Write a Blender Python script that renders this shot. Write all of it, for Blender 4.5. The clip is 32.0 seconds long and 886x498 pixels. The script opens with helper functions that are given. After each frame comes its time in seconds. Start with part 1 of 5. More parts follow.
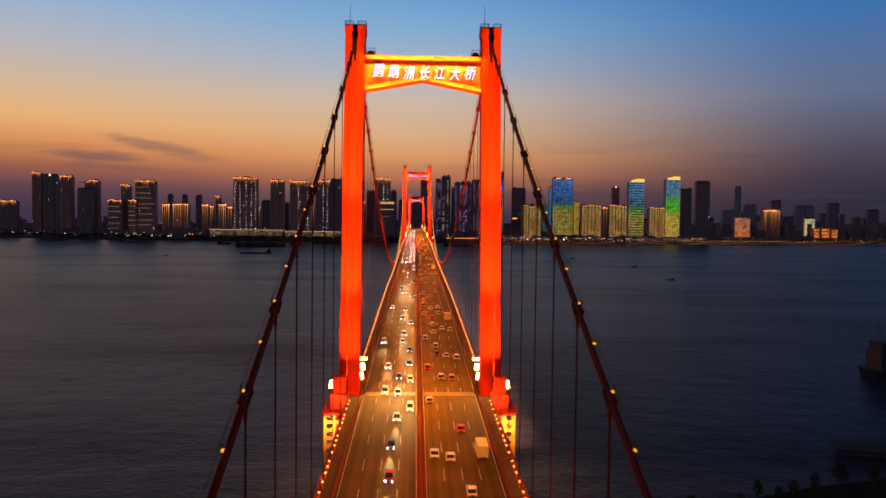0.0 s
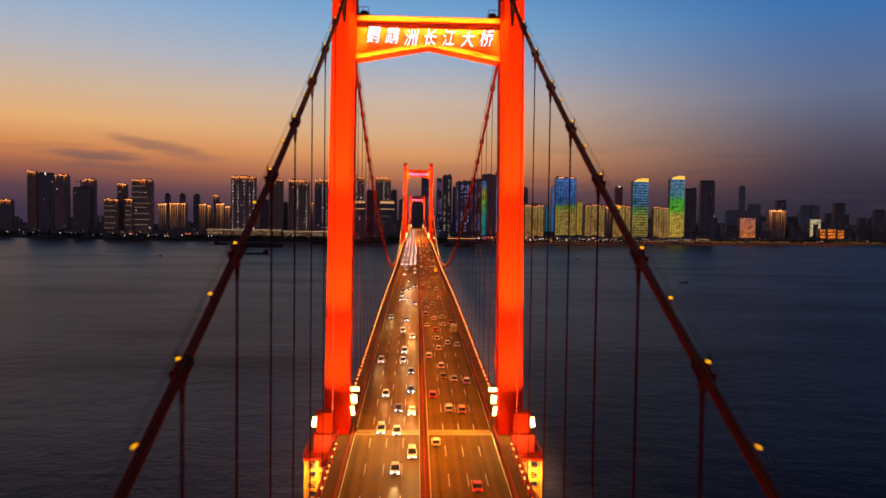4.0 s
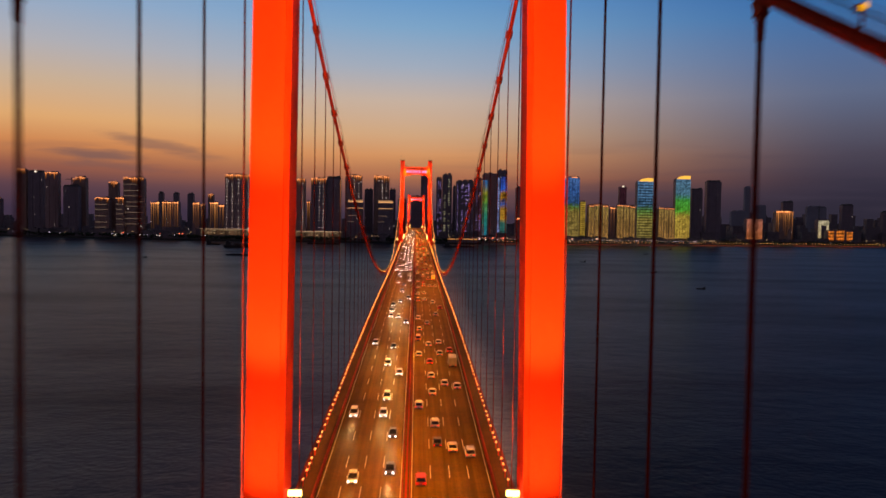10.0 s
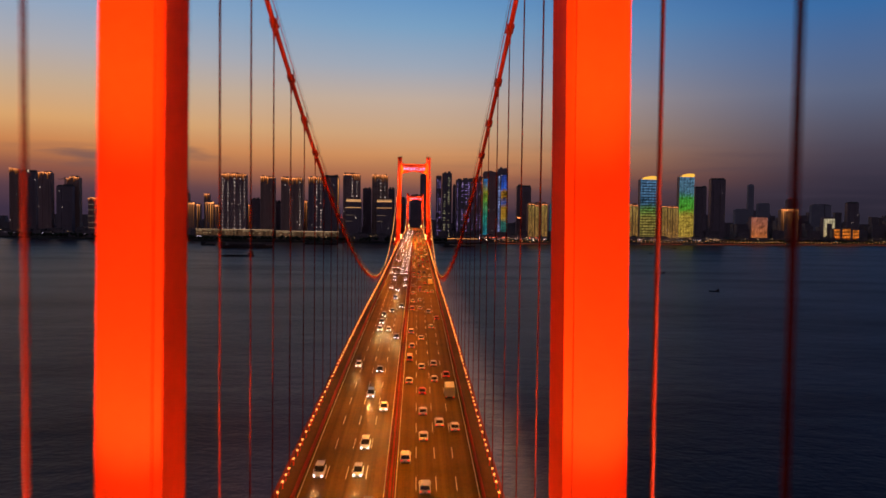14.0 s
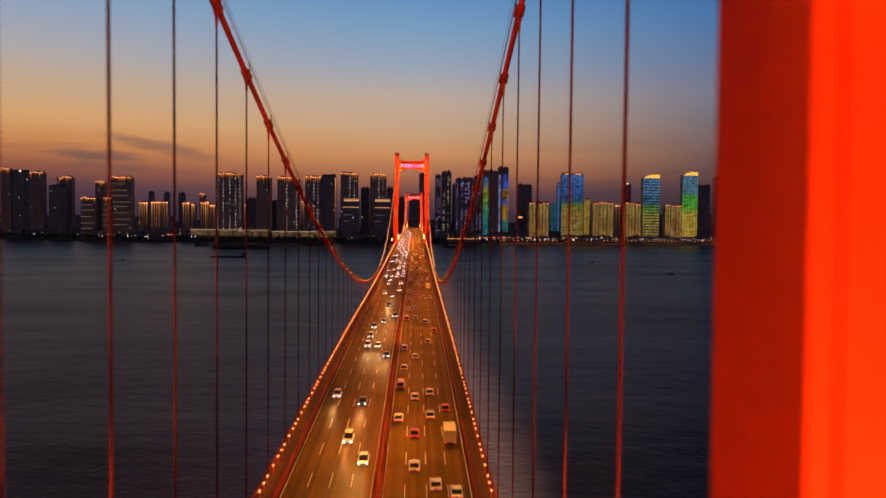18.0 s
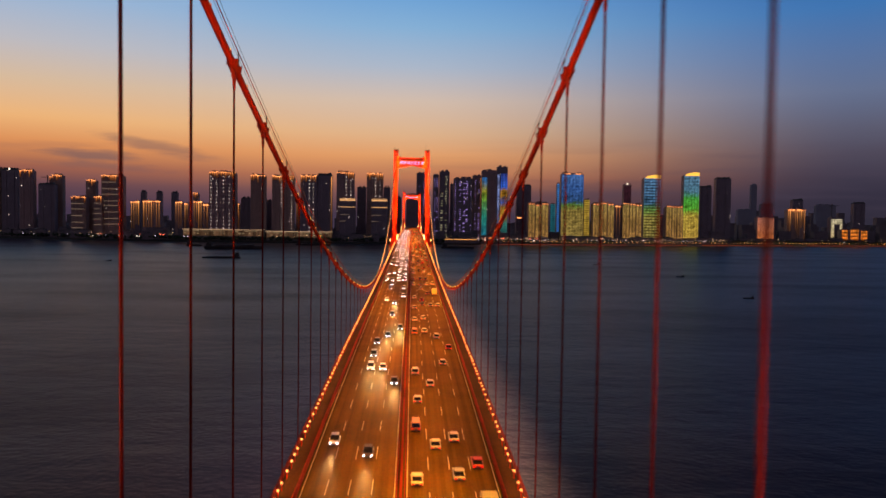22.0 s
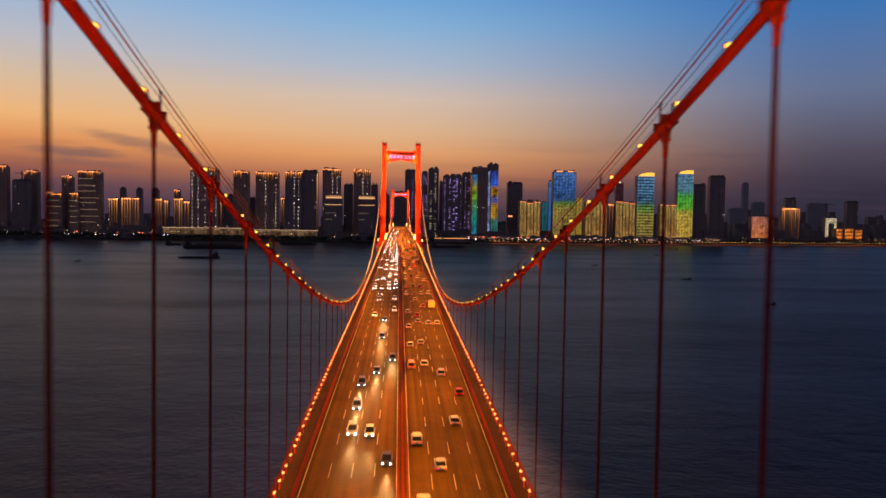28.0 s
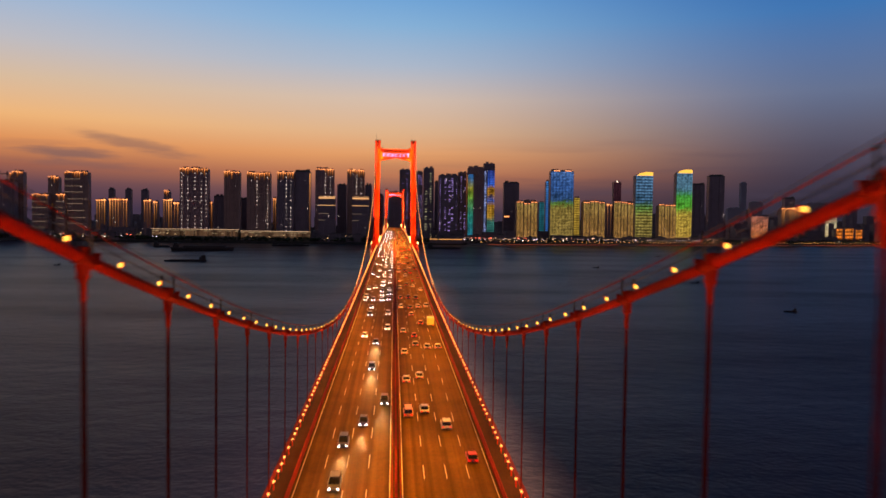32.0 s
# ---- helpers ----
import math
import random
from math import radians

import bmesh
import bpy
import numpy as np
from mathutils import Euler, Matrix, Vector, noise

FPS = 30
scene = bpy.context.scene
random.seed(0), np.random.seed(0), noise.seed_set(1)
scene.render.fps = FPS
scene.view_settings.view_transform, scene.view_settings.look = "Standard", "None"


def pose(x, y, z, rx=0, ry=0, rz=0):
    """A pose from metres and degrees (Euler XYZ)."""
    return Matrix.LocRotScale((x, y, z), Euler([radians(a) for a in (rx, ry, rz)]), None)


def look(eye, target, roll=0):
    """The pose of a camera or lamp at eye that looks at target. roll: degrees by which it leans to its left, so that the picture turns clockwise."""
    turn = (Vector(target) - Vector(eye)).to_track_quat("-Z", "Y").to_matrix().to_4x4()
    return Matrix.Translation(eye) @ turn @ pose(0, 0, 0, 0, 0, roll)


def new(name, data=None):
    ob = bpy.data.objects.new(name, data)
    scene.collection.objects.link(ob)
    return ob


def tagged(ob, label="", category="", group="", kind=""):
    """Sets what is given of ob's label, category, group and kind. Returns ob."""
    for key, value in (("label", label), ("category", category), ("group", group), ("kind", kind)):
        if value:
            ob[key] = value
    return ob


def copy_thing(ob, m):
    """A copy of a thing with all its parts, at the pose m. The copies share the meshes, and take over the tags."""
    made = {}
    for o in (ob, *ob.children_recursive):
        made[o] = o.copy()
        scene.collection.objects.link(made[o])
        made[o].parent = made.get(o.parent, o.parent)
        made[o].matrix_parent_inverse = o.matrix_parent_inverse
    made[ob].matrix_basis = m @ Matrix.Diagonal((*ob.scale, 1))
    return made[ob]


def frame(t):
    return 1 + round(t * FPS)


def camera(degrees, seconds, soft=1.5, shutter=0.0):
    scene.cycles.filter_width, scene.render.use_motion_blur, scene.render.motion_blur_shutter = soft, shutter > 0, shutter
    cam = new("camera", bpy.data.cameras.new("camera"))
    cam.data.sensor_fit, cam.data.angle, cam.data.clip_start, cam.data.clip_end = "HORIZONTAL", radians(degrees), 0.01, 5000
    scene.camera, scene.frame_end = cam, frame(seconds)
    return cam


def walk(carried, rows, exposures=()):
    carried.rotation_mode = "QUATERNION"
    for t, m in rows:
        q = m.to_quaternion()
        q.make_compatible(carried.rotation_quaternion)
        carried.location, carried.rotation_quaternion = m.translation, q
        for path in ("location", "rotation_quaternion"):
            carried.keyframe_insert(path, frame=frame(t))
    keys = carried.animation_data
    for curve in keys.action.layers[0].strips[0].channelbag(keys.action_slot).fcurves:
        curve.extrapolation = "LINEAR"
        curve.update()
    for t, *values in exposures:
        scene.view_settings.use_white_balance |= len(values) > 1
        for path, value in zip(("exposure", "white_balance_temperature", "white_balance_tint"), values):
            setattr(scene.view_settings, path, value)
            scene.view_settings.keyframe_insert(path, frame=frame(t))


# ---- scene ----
# World: x across the bridge, y along it (first tower at y = 0), z up, river surface at z = 0.
cam = camera(63.46, 32.0, soft=1.6, shutter=2.2)
PATH = [
    (0, pose(-1.55, -194.30, 64.57, 87.879, -0.674, -2.177)),
    (1, pose(-2.06, -185.97, 64.42, 87.882, -0.734, -2.146)),
    (2, pose(-2.41, -177.30, 64.35, 87.889, -0.769, -2.131)),
    (3, pose(-2.42, -168.00, 64.36, 87.883, -0.764, -2.143)),
    (4, pose(-2.18, -158.28, 64.50, 87.876, -0.742, -2.140)),
    (5, pose(-1.77, -148.33, 64.72, 87.873, -0.724, -2.125)),
    (6, pose(-1.26, -138.36, 64.95, 87.873, -0.733, -2.109)),
    (7, pose(-0.73, -128.57, 65.14, 87.871, -0.783, -2.101)),
    (8, pose(-0.16, -118.89, 65.30, 87.872, -0.851, -2.102)),
    (9, pose(0.47, -109.21, 65.43, 87.873, -0.903, -2.114)),
    (10, pose(1.13, -99.45, 65.51, 87.861, -0.920, -2.126)),
    (11, pose(1.84, -89.63, 65.55, 87.847, -0.904, -2.133)),
    (12, pose(2.54, -79.83, 65.56, 87.837, -0.867, -2.128)),
    (13, pose(3.24, -70.05, 65.54, 87.828, -0.813, -2.112)),
    (14, pose(4.00, -60.33, 65.46, 87.812, -0.743, -2.106)),
    (15, pose(4.70, -50.60, 65.32, 87.797, -0.675, -2.099)),
    (16, pose(5.29, -40.70, 65.10, 87.789, -0.624, -2.095)),
    (17, pose(5.70, -30.62, 64.82, 87.794, -0.597, -2.109)),
    (18, pose(5.83, -21.02, 64.48, 87.818, -0.609, -2.143)),
    (19, pose(5.63, -10.94, 64.16, 87.861, -0.666, -2.179)),
    (20, pose(4.64, -1.19, 63.83, 87.870, -0.724, -2.240)),
    (21, pose(3.12, 8.05, 63.59, 87.869, -0.766, -2.340)),
    (22, pose(1.21, 17.46, 63.45, 87.872, -0.790, -2.478)),
    (23, pose(-0.26, 26.77, 63.35, 87.865, -0.798, -2.645)),
    (24, pose(-0.79, 36.27, 63.21, 87.824, -0.797, -2.828)),
    (25, pose(-0.93, 45.91, 63.14, 87.783, -0.807, -3.001)),
    (26, pose(-1.00, 55.54, 63.21, 87.760, -0.836, -3.169)),
    (27, pose(-1.05, 65.21, 63.41, 87.753, -0.870, -3.326)),
    (28, pose(-1.03, 74.95, 63.67, 87.753, -0.889, -3.471)),
    (29, pose(-0.96, 84.77, 63.98, 87.753, -0.875, -3.607)),
    (30, pose(-0.87, 94.64, 64.31, 87.752, -0.843, -3.725)),
    (31, pose(-0.76, 104.59, 64.66, 87.756, -0.804, -3.821)),
    (32, pose(-0.72, 114.54, 65.06, 87.769, -0.766, -3.894)),
]
walk(cam, PATH, exposures=((0, 0.0), (6, -0.06), (9, -0.1), (12, -0.18), (17, -0.26), (18.2, -0.28), (18.9, 0.04), (20, 0.1), (22, 0.08), (32, 0.1)))

# ---- sky: after sunset, warm on one side, blue above ----
world = bpy.data.worlds.new("dusk_sky")
scene.world = world
world.use_nodes = True
wt = world.node_tree
wt.nodes.clear()


def wnode(kind, **props):
    n = wt.nodes.new(kind)
    for key, value in props.items():
        if key == "operation":
            n.operation = value
        elif key == "data_type":
            n.data_type = value
    return n


def wmath(op, a, b=None, c=None):
    n = wnode("ShaderNodeMath", operation=op)
    for k, v in enumerate((a, b, c)):
        if v is None:
            continue
        if isinstance(v, (int, float)):
            n.inputs[k].default_value = v
        else:
            wt.links.new(v, n.inputs[k])
    return n.outputs[0]


def srgb(r, g, b):
    return tuple(((c / 255 + 0.055) / 1.055) ** 2.4 if c > 10 else c / 255 / 12.92 for c in (r, g, b)) + (1.0,)


def sky_ramp(stops):
    """stops: degrees of elevation and a display colour."""
    n = wnode("ShaderNodeValToRGB")
    el = n.color_ramp.elements
    for k, (deg, *col) in enumerate(stops):
        at = (deg + 5) / 95
        e = el[k] if k < 2 else el.new(at)
        e.position, e.color = at, srgb(*col)
    return n


coord = wt.nodes.new("ShaderNodeTexCoord")
split = wt.nodes.new("ShaderNodeSeparateXYZ")
wt.links.new(coord.outputs["Generated"], split.inputs[0])
elev = wmath("MULTIPLY", wmath("ARCSINE", split.outputs["Z"]), 180 / math.pi)
azim = wmath("MULTIPLY", wmath("ARCTAN2", split.outputs["X"], split.outputs["Y"]), 180 / math.pi)
pos = wmath("DIVIDE", wmath("ADD", elev, 5.0), 95.0)
WARM = sky_ramp([(-5, 60, 46, 52), (90, 6, 9, 16), (0.6, 66, 52, 72), (2.3, 97, 68, 78), (3.6, 154, 94, 76), (5.2, 215, 140, 86),
                 (7.0, 232, 176, 118), (9.5, 210, 182, 154), (12, 184, 182, 188), (15, 152, 176, 206), (18.5, 118, 162, 210), (23, 64, 88, 130), (29, 24, 34, 54), (50, 10, 15, 26)])
MIDDLE = sky_ramp([(-5, 54, 44, 54), (90, 6, 9, 16), (0.6, 66, 53, 70), (2.3, 126, 84, 80), (3.6, 188, 119, 84), (5.2, 222, 155, 102),
                   (7.0, 216, 174, 136), (9.5, 206, 184, 168), (12, 168, 179, 196), (15, 130, 171, 208), (18.5, 90, 150, 208), (23, 50, 80, 128), (29, 20, 32, 54), (50, 9, 15, 26)])
COOL = sky_ramp([(-5, 46, 42, 54), (90, 6, 9, 16), (0.6, 46, 42, 56), (2.3, 52, 47, 63), (3.6, 62, 56, 72), (5.2, 78, 72, 88),
                 (7.0, 90, 90, 110), (9.5, 98, 110, 140), (12, 86, 112, 156), (15, 62, 113, 172), (18.5, 42, 98, 170), (23, 28, 56, 106), (29, 14, 26, 48), (50, 8, 13, 24)])


def wmix(fac, a, b):
    n = wnode("ShaderNodeMix", data_type="RGBA")
    if isinstance(fac, float):
        n.inputs[0].default_value = fac
    else:
        wt.links.new(fac, n.inputs[0])
    for sock, v in ((6, a), (7, b)):
        if isinstance(v, tuple):
            n.inputs[sock].default_value = v
        else:
            wt.links.new(v, n.inputs[sock])
    return n.outputs[2]


def wrange(v, a, b):
    n = wt.nodes.new("ShaderNodeMapRange")
    n.interpolation_type = "SMOOTHSTEP"
    wt.links.new(v, n.inputs[0])
    n.inputs[1].default_value, n.inputs[2].default_value = a, b
    return n.outputs[0]


EAST = sky_ramp([(-5, 52, 46, 58), (90, 8, 12, 20), (0.6, 88, 70, 84), (10, 114, 102, 114), (20, 94, 100, 124), (50, 18, 24, 38)])
for ramp in (WARM, MIDDLE, COOL, EAST):
    wt.links.new(pos, ramp.inputs[0])
sky = wmix(wrange(azim, -30.0, 4.0), WARM.outputs[0], MIDDLE.outputs[0])
sky = wmix(wrange(azim, -2.0, 33.0), sky, COOL.outputs[0])
# away from the sunset the sky is already dark
sky = wmix(wrange(wmath("ABSOLUTE", azim), 60.0, 140.0), sky, EAST.outputs[0])
# long thin evening clouds, uneven at the edges
wisp = wt.nodes.new("ShaderNodeTexNoise")
stretch = wt.nodes.new("ShaderNodeMapping")
stretch.inputs["Scale"].default_value = (14, 14, 90)
wt.links.new(coord.outputs["Generated"], stretch.inputs[0])
wt.links.new(stretch.outputs[0], wisp.inputs["Vector"])
wisp.inputs["Scale"].default_value, wisp.inputs["Detail"].default_value = 1.6, 6.0
for az, el, wide, high, tilt, dark in ((-23.6, 4.45, 3.2, 0.5, -0.02, 0.62), (-19.2, 5.25, 4.2, 0.55, -0.155, 0.5), (-22.6, 3.7, 4.6, 0.36, -0.03, 0.34), (-27, 5.0, 4.0, 0.3, 0.05, 0.16)):
    du = wmath("SUBTRACT", azim, az)
    dv = wmath("SUBTRACT", wmath("SUBTRACT", elev, el), wmath("MULTIPLY", du, tilt))
    dist = wmath("SQRT", wmath("ADD", wmath("POWER", wmath("ABSOLUTE", wmath("DIVIDE", du, wide)), 2.0), wmath("POWER", wmath("ABSOLUTE", wmath("DIVIDE", dv, high)), 2.0)))
    edge = wmath("ADD", dist, wmath("MULTIPLY", wmath("SUBTRACT", wisp.outputs[0], 0.5), 1.6))
    n = wt.nodes.new("ShaderNodeMapRange")
    n.interpolation_type = "SMOOTHSTEP"
    wt.links.new(edge, n.inputs[0])
    n.inputs[1].default_value, n.inputs[2].default_value, n.inputs[3].default_value, n.inputs[4].default_value = 1.25, 0.2, 0.0, dark
    sky = wmix(n.outputs[0], sky, srgb(98, 84, 92))
# faint uneven haze layers low over the city
layer = wt.nodes.new("ShaderNodeTexNoise")
lmap = wt.nodes.new("ShaderNodeMapping")
lmap.inputs["Scale"].default_value = (3, 3, 40)
wt.links.new(coord.outputs["Generated"], lmap.inputs[0])
wt.links.new(lmap.outputs[0], layer.inputs["Vector"])
layer.inputs["Scale"].default_value, layer.inputs["Detail"].default_value = 1.5, 3.0
hz = wmath("MULTIPLY", wrange(layer.outputs[0], 0.45, 0.75), wmath("MULTIPLY", wrange(elev, 7.5, 3.0), wrange(azim, -12.0, 22.0)))
sky = wmix(wmath("MULTIPLY", hz, 0.45), sky, srgb(72, 62, 78))
back = wt.nodes.new("ShaderNodeBackground")
wt.links.new(sky, back.inputs[0])
back.inputs[1].default_value = 1.0
wout = wt.nodes.new("ShaderNodeOutputWorld")
wt.links.new(back.outputs[0], wout.inputs[0])

# ---- lamps: floodlights, deck strip lights, headlamps, and added unseen ones ----
def spot(name, eye, target, watts, degrees, color=(1.0, 0.62, 0.25), blend=0.6, radius=0.3):
    data = bpy.data.lights.new(name, "SPOT")
    data.energy, data.spot_size, data.spot_blend, data.color, data.shadow_soft_size = watts, radians(degrees), blend, color, radius
    ob = new(name, data)
    ob.matrix_world = look(eye, target)
    return ob


def strip_lamp(name, m, length, width, watts, color=(1.0, 0.55, 0.16)):
    data = bpy.data.lights.new(name, "AREA")
    data.shape, data.size, data.size_y, data.energy, data.color = "RECTANGLE", length, width, watts, color
    ob = new(name, data)
    ob.matrix_world = m
    return ob


# ---- meshes ----
class Shape:
    """Collects the faces of one mesh."""

    def __init__(self):
        self.v, self.f = [], []

    def add(self, verts, faces):
        n = len(self.v)
        self.v += [tuple(p) for p in verts]
        self.f += [tuple(i + n for i in f) for f in faces]
        return self

    def hexa(self, bottom, top):
        """Four corners below, four above, counter-clockwise from above."""
        return self.add([*bottom, *top], [(3, 2, 1, 0), (4, 5, 6, 7), (0, 1, 5, 4), (1, 2, 6, 5), (2, 3, 7, 6), (3, 0, 4, 7)])

    def box(self, x0, x1, y0, y1, z0, z1, cut=0.0):
        """A box; cut: bevel of the upright edges and the top."""
        if not cut:
            b = [(x0, y0, z0), (x1, y0, z0), (x1, y1, z0), (x0, y1, z0)]
            return self.hexa(b, [(x, y, z1) for x, y, _ in b])
        ring = lambda c, z: [(x0 + c, y0, z), (x1 - c, y0, z), (x1, y0 + c, z), (x1, y1 - c, z), (x1 - c, y1, z), (x0 + c, y1, z), (x0, y1 - c, z), (x0, y0 + c, z)]
        inner = [(min(max(x, x0 + cut), x1 - cut), min(max(y, y0 + cut), y1 - cut), z1) for x, y, _ in ring(cut, 0)]
        return self.rings([ring(cut, z0), ring(cut, z1 - cut), inner])

    def rings(self, rows, closed=True):
        """Skin over rings of equal count, with end caps."""
        n, faces, verts = len(rows[0]), [], [p for row in rows for p in row]
        for k in range(len(rows) - 1):
            for i in range(n):
                j = (i + 1) % n
                faces.append((k * n + i, k * n + j, (k + 1) * n + j, (k + 1) * n + i))
        if closed:
            faces += [tuple(range(n))[::-1], tuple(range((len(rows) - 1) * n, len(rows) * n))]
        return self.add(verts, faces)

    def tube(self, path, radius, sides=8):
        rows = []
        for i, p in enumerate(path):
            a, b = Vector(path[max(i - 1, 0)]), Vector(path[min(i + 1, len(path) - 1)])
            d = (b - a).normalized()
            u = d.cross(Vector((1, 0, 0) if abs(d.x) < 0.9 else (0, 1, 0))).normalized()
            w = d.cross(u)
            r = radius[i] if isinstance(radius, (list, tuple)) else radius
            rows.append([Vector(p) + r * (math.cos(t) * u + math.sin(t) * w) for t in (2 * math.pi * k / sides for k in range(sides))])
        return self.rings(rows)

    def mesh(self, name, material, smooth=False):
        me = bpy.data.meshes.new(name)
        me.from_pydata(self.v, [], self.f)
        bm = bmesh.new()
        bm.from_mesh(me)
        bmesh.ops.recalc_face_normals(bm, faces=bm.faces)
        bm.to_mesh(me)
        bm.free()
        me.materials.append(material)
        if smooth:
            me.shade_smooth()
        return me


def thing(name, label, category, group="", m=None):
    ob = tagged(new(name), label, category, group)
    if m is not None:
        ob.matrix_world = m
    return ob


def part(name, shape, material, parent, label="", smooth=False, m=None):
    me = shape if isinstance(shape, bpy.types.Mesh) else shape.mesh(name, material, smooth)
    ob = new(name, me)
    ob.parent = parent
    if m is not None:
        ob.matrix_basis = m
    return tagged(ob, label) if label else ob


def solid(name, shape, material, label, category, kind="", group="", smooth=False):
    return tagged(new(name, shape.mesh(name, material, smooth)), label, category, group, kind)


# ---- materials ----
def material(name, color, rough=0.6, metal=0.0, grain=3.0, vary=0.12, stain=0.25, blotch=0.25, bump=0.0, each=0.0, spec=0.5):
    """A surface with variation at two scales: fine grain and broad blotches; each: change from object to object."""
    m = bpy.data.materials.new(name)
    m.use_nodes = True
    t = m.node_tree
    b = t.nodes["Principled BSDF"]
    b.inputs["Roughness"].default_value, b.inputs["Metallic"].default_value = rough, metal
    b.inputs["Specular IOR Level"].default_value = spec
    tc = t.nodes.new("ShaderNodeTexCoord")
    out = None
    for scale, amount in ((grain, vary), (grain * stain * 0.2, blotch)):
        n = t.nodes.new("ShaderNodeTexNoise")
        n.inputs["Scale"].default_value, n.inputs["Detail"].default_value = scale, 5.0
        t.links.new(tc.outputs["Object"], n.inputs["Vector"])
        r = t.nodes.new("ShaderNodeMapRange")
        r.inputs[1].default_value, r.inputs[2].default_value = 0.3, 0.7
        r.inputs[3].default_value, r.inputs[4].default_value = 1 - amount, 1 + amount
        t.links.new(n.outputs[0], r.inputs[0])
        if out is None:
            out, fine = r.outputs[0], n.outputs[0]
        else:
            q = t.nodes.new("ShaderNodeMath")
            q.operation = "MULTIPLY"
            t.links.new(out, q.inputs[0])
            t.links.new(r.outputs[0], q.inputs[1])
            out = q.outputs[0]
    if each:
        o = t.nodes.new("ShaderNodeObjectInfo")
        r = t.nodes.new("ShaderNodeMapRange")
        r.inputs[3].default_value, r.inputs[4].default_value = 1 - each, 1 + each
        t.links.new(o.outputs["Random"], r.inputs[0])
        q = t.nodes.new("ShaderNodeMath")
        q.operation = "MULTIPLY"
        t.links.new(out, q.inputs[0])
        t.links.new(r.outputs[0], q.inputs[1])
        out = q.outputs[0]
    mix = t.nodes.new("ShaderNodeVectorMath")
    mix.operation = "SCALE"
    mix.inputs[0].default_value = color
    t.links.new(out, mix.inputs["Scale"])
    t.links.new(mix.outputs[0], b.inputs["Base Color"])
    if bump:
        k = t.nodes.new("ShaderNodeBump")
        k.inputs["Strength"].default_value, k.inputs["Distance"].default_value = bump, 0.05
        t.links.new(fine, k.inputs["Height"])
        t.links.new(k.outputs[0], b.inputs["Normal"])
    return m


def streaked(m, amount):
    """Wheel tracks: long light and dark streaks along y."""
    t = m.node_tree
    b = t.nodes["Principled BSDF"]
    old = b.inputs["Base Color"].links[0].from_socket
    tc = t.nodes.new("ShaderNodeTexCoord")
    mp = t.nodes.new("ShaderNodeMapping")
    mp.inputs["Scale"].default_value = (0.9, 0.006, 0.0)
    n = t.nodes.new("ShaderNodeTexNoise")
    n.inputs["Scale"].default_value, n.inputs["Detail"].default_value = 1.0, 3.0
    r = t.nodes.new("ShaderNodeMapRange")
    r.inputs[1].default_value, r.inputs[2].default_value, r.inputs[3].default_value, r.inputs[4].default_value = 0.3, 0.7, 1 - amount, 1 + amount
    s = t.nodes.new("ShaderNodeVectorMath")
    s.operation = "SCALE"
    t.links.new(tc.outputs["Object"], mp.inputs[0])
    t.links.new(mp.outputs[0], n.inputs["Vector"])
    t.links.new(n.outputs[0], r.inputs[0])
    t.links.new(old, s.inputs[0])
    t.links.new(r.outputs[0], s.inputs["Scale"])
    t.links.new(s.outputs[0], b.inputs["Base Color"])


def glow(name, color, strength, vary=0.0):
    """A lamp's own surface; vary: lamps differ in brightness."""
    m = bpy.data.materials.new(name)
    m.use_nodes = True
    t = m.node_tree
    t.nodes.clear()
    e = t.nodes.new("ShaderNodeEmission")
    e.inputs[0].default_value, e.inputs[1].default_value = (*color, 1), strength
    if vary:
        g = t.nodes.new("ShaderNodeNewGeometry")
        r = t.nodes.new("ShaderNodeMapRange")
        r.inputs[3].default_value, r.inputs[4].default_value = strength * (1 - vary), strength * (1 + vary)
        t.links.new(g.outputs["Random Per Island"], r.inputs[0])
        t.links.new(r.outputs[0], e.inputs[1])
    o = t.nodes.new("ShaderNodeOutputMaterial")
    t.links.new(e.outputs[0], o.inputs[0])
    m.cycles.emission_sampling = "NONE" if strength < 4 else "AUTO"
    return m


RED = material("red_bridge_paint", (0.72, 0.03, 0.0015), 0.75, grain=0.9, vary=0.05, blotch=0.1, bump=0.02, spec=0.08)
PANEL = material("wash_lit_sign_panel", (0.52, 0.055, 0.003), 0.6, grain=0.9, vary=0.12, blotch=0.2, spec=0.1)
DARK_RED = material("dark_red_clamp_and_neck_shade", (0.24, 0.014, 0.004), 0.75, grain=1.5, vary=0.2, blotch=0.3, spec=0.1)
SLOT = material("dark_steel_and_slot_shade", (0.03, 0.009, 0.006), 0.9, grain=1.5, vary=0.3, spec=0.05)
RED_OLD = material("weathered_and_unlit_red_paint", (0.4, 0.02, 0.003), 0.7, grain=1.5, vary=0.15, blotch=0.25, bump=0.05, spec=0.15)
CABLE = material("red_cable_wrap", (0.3, 0.013, 0.004), 0.75, grain=2.0, vary=0.12, blotch=0.2, bump=0.05, spec=0.06)
BARRIER = material("dull_red_barrier_paint", (0.23, 0.018, 0.005), 0.75, grain=1.5, vary=0.15, blotch=0.3, spec=0.15)
ROPE = material("dark_red_wire_rope", (0.14, 0.011, 0.007), 0.85, spec=0.05, grain=4.0, vary=0.2)
STEEL = material("dark_steel", (0.07, 0.06, 0.06), 0.5, metal=0.4, grain=2.0, vary=0.2)
ASPHALT = material("asphalt", (0.088, 0.048, 0.012), 0.72, spec=0.05, grain=1.6, vary=0.14, blotch=0.25, bump=0.08)
streaked(ASPHALT, 0.35)
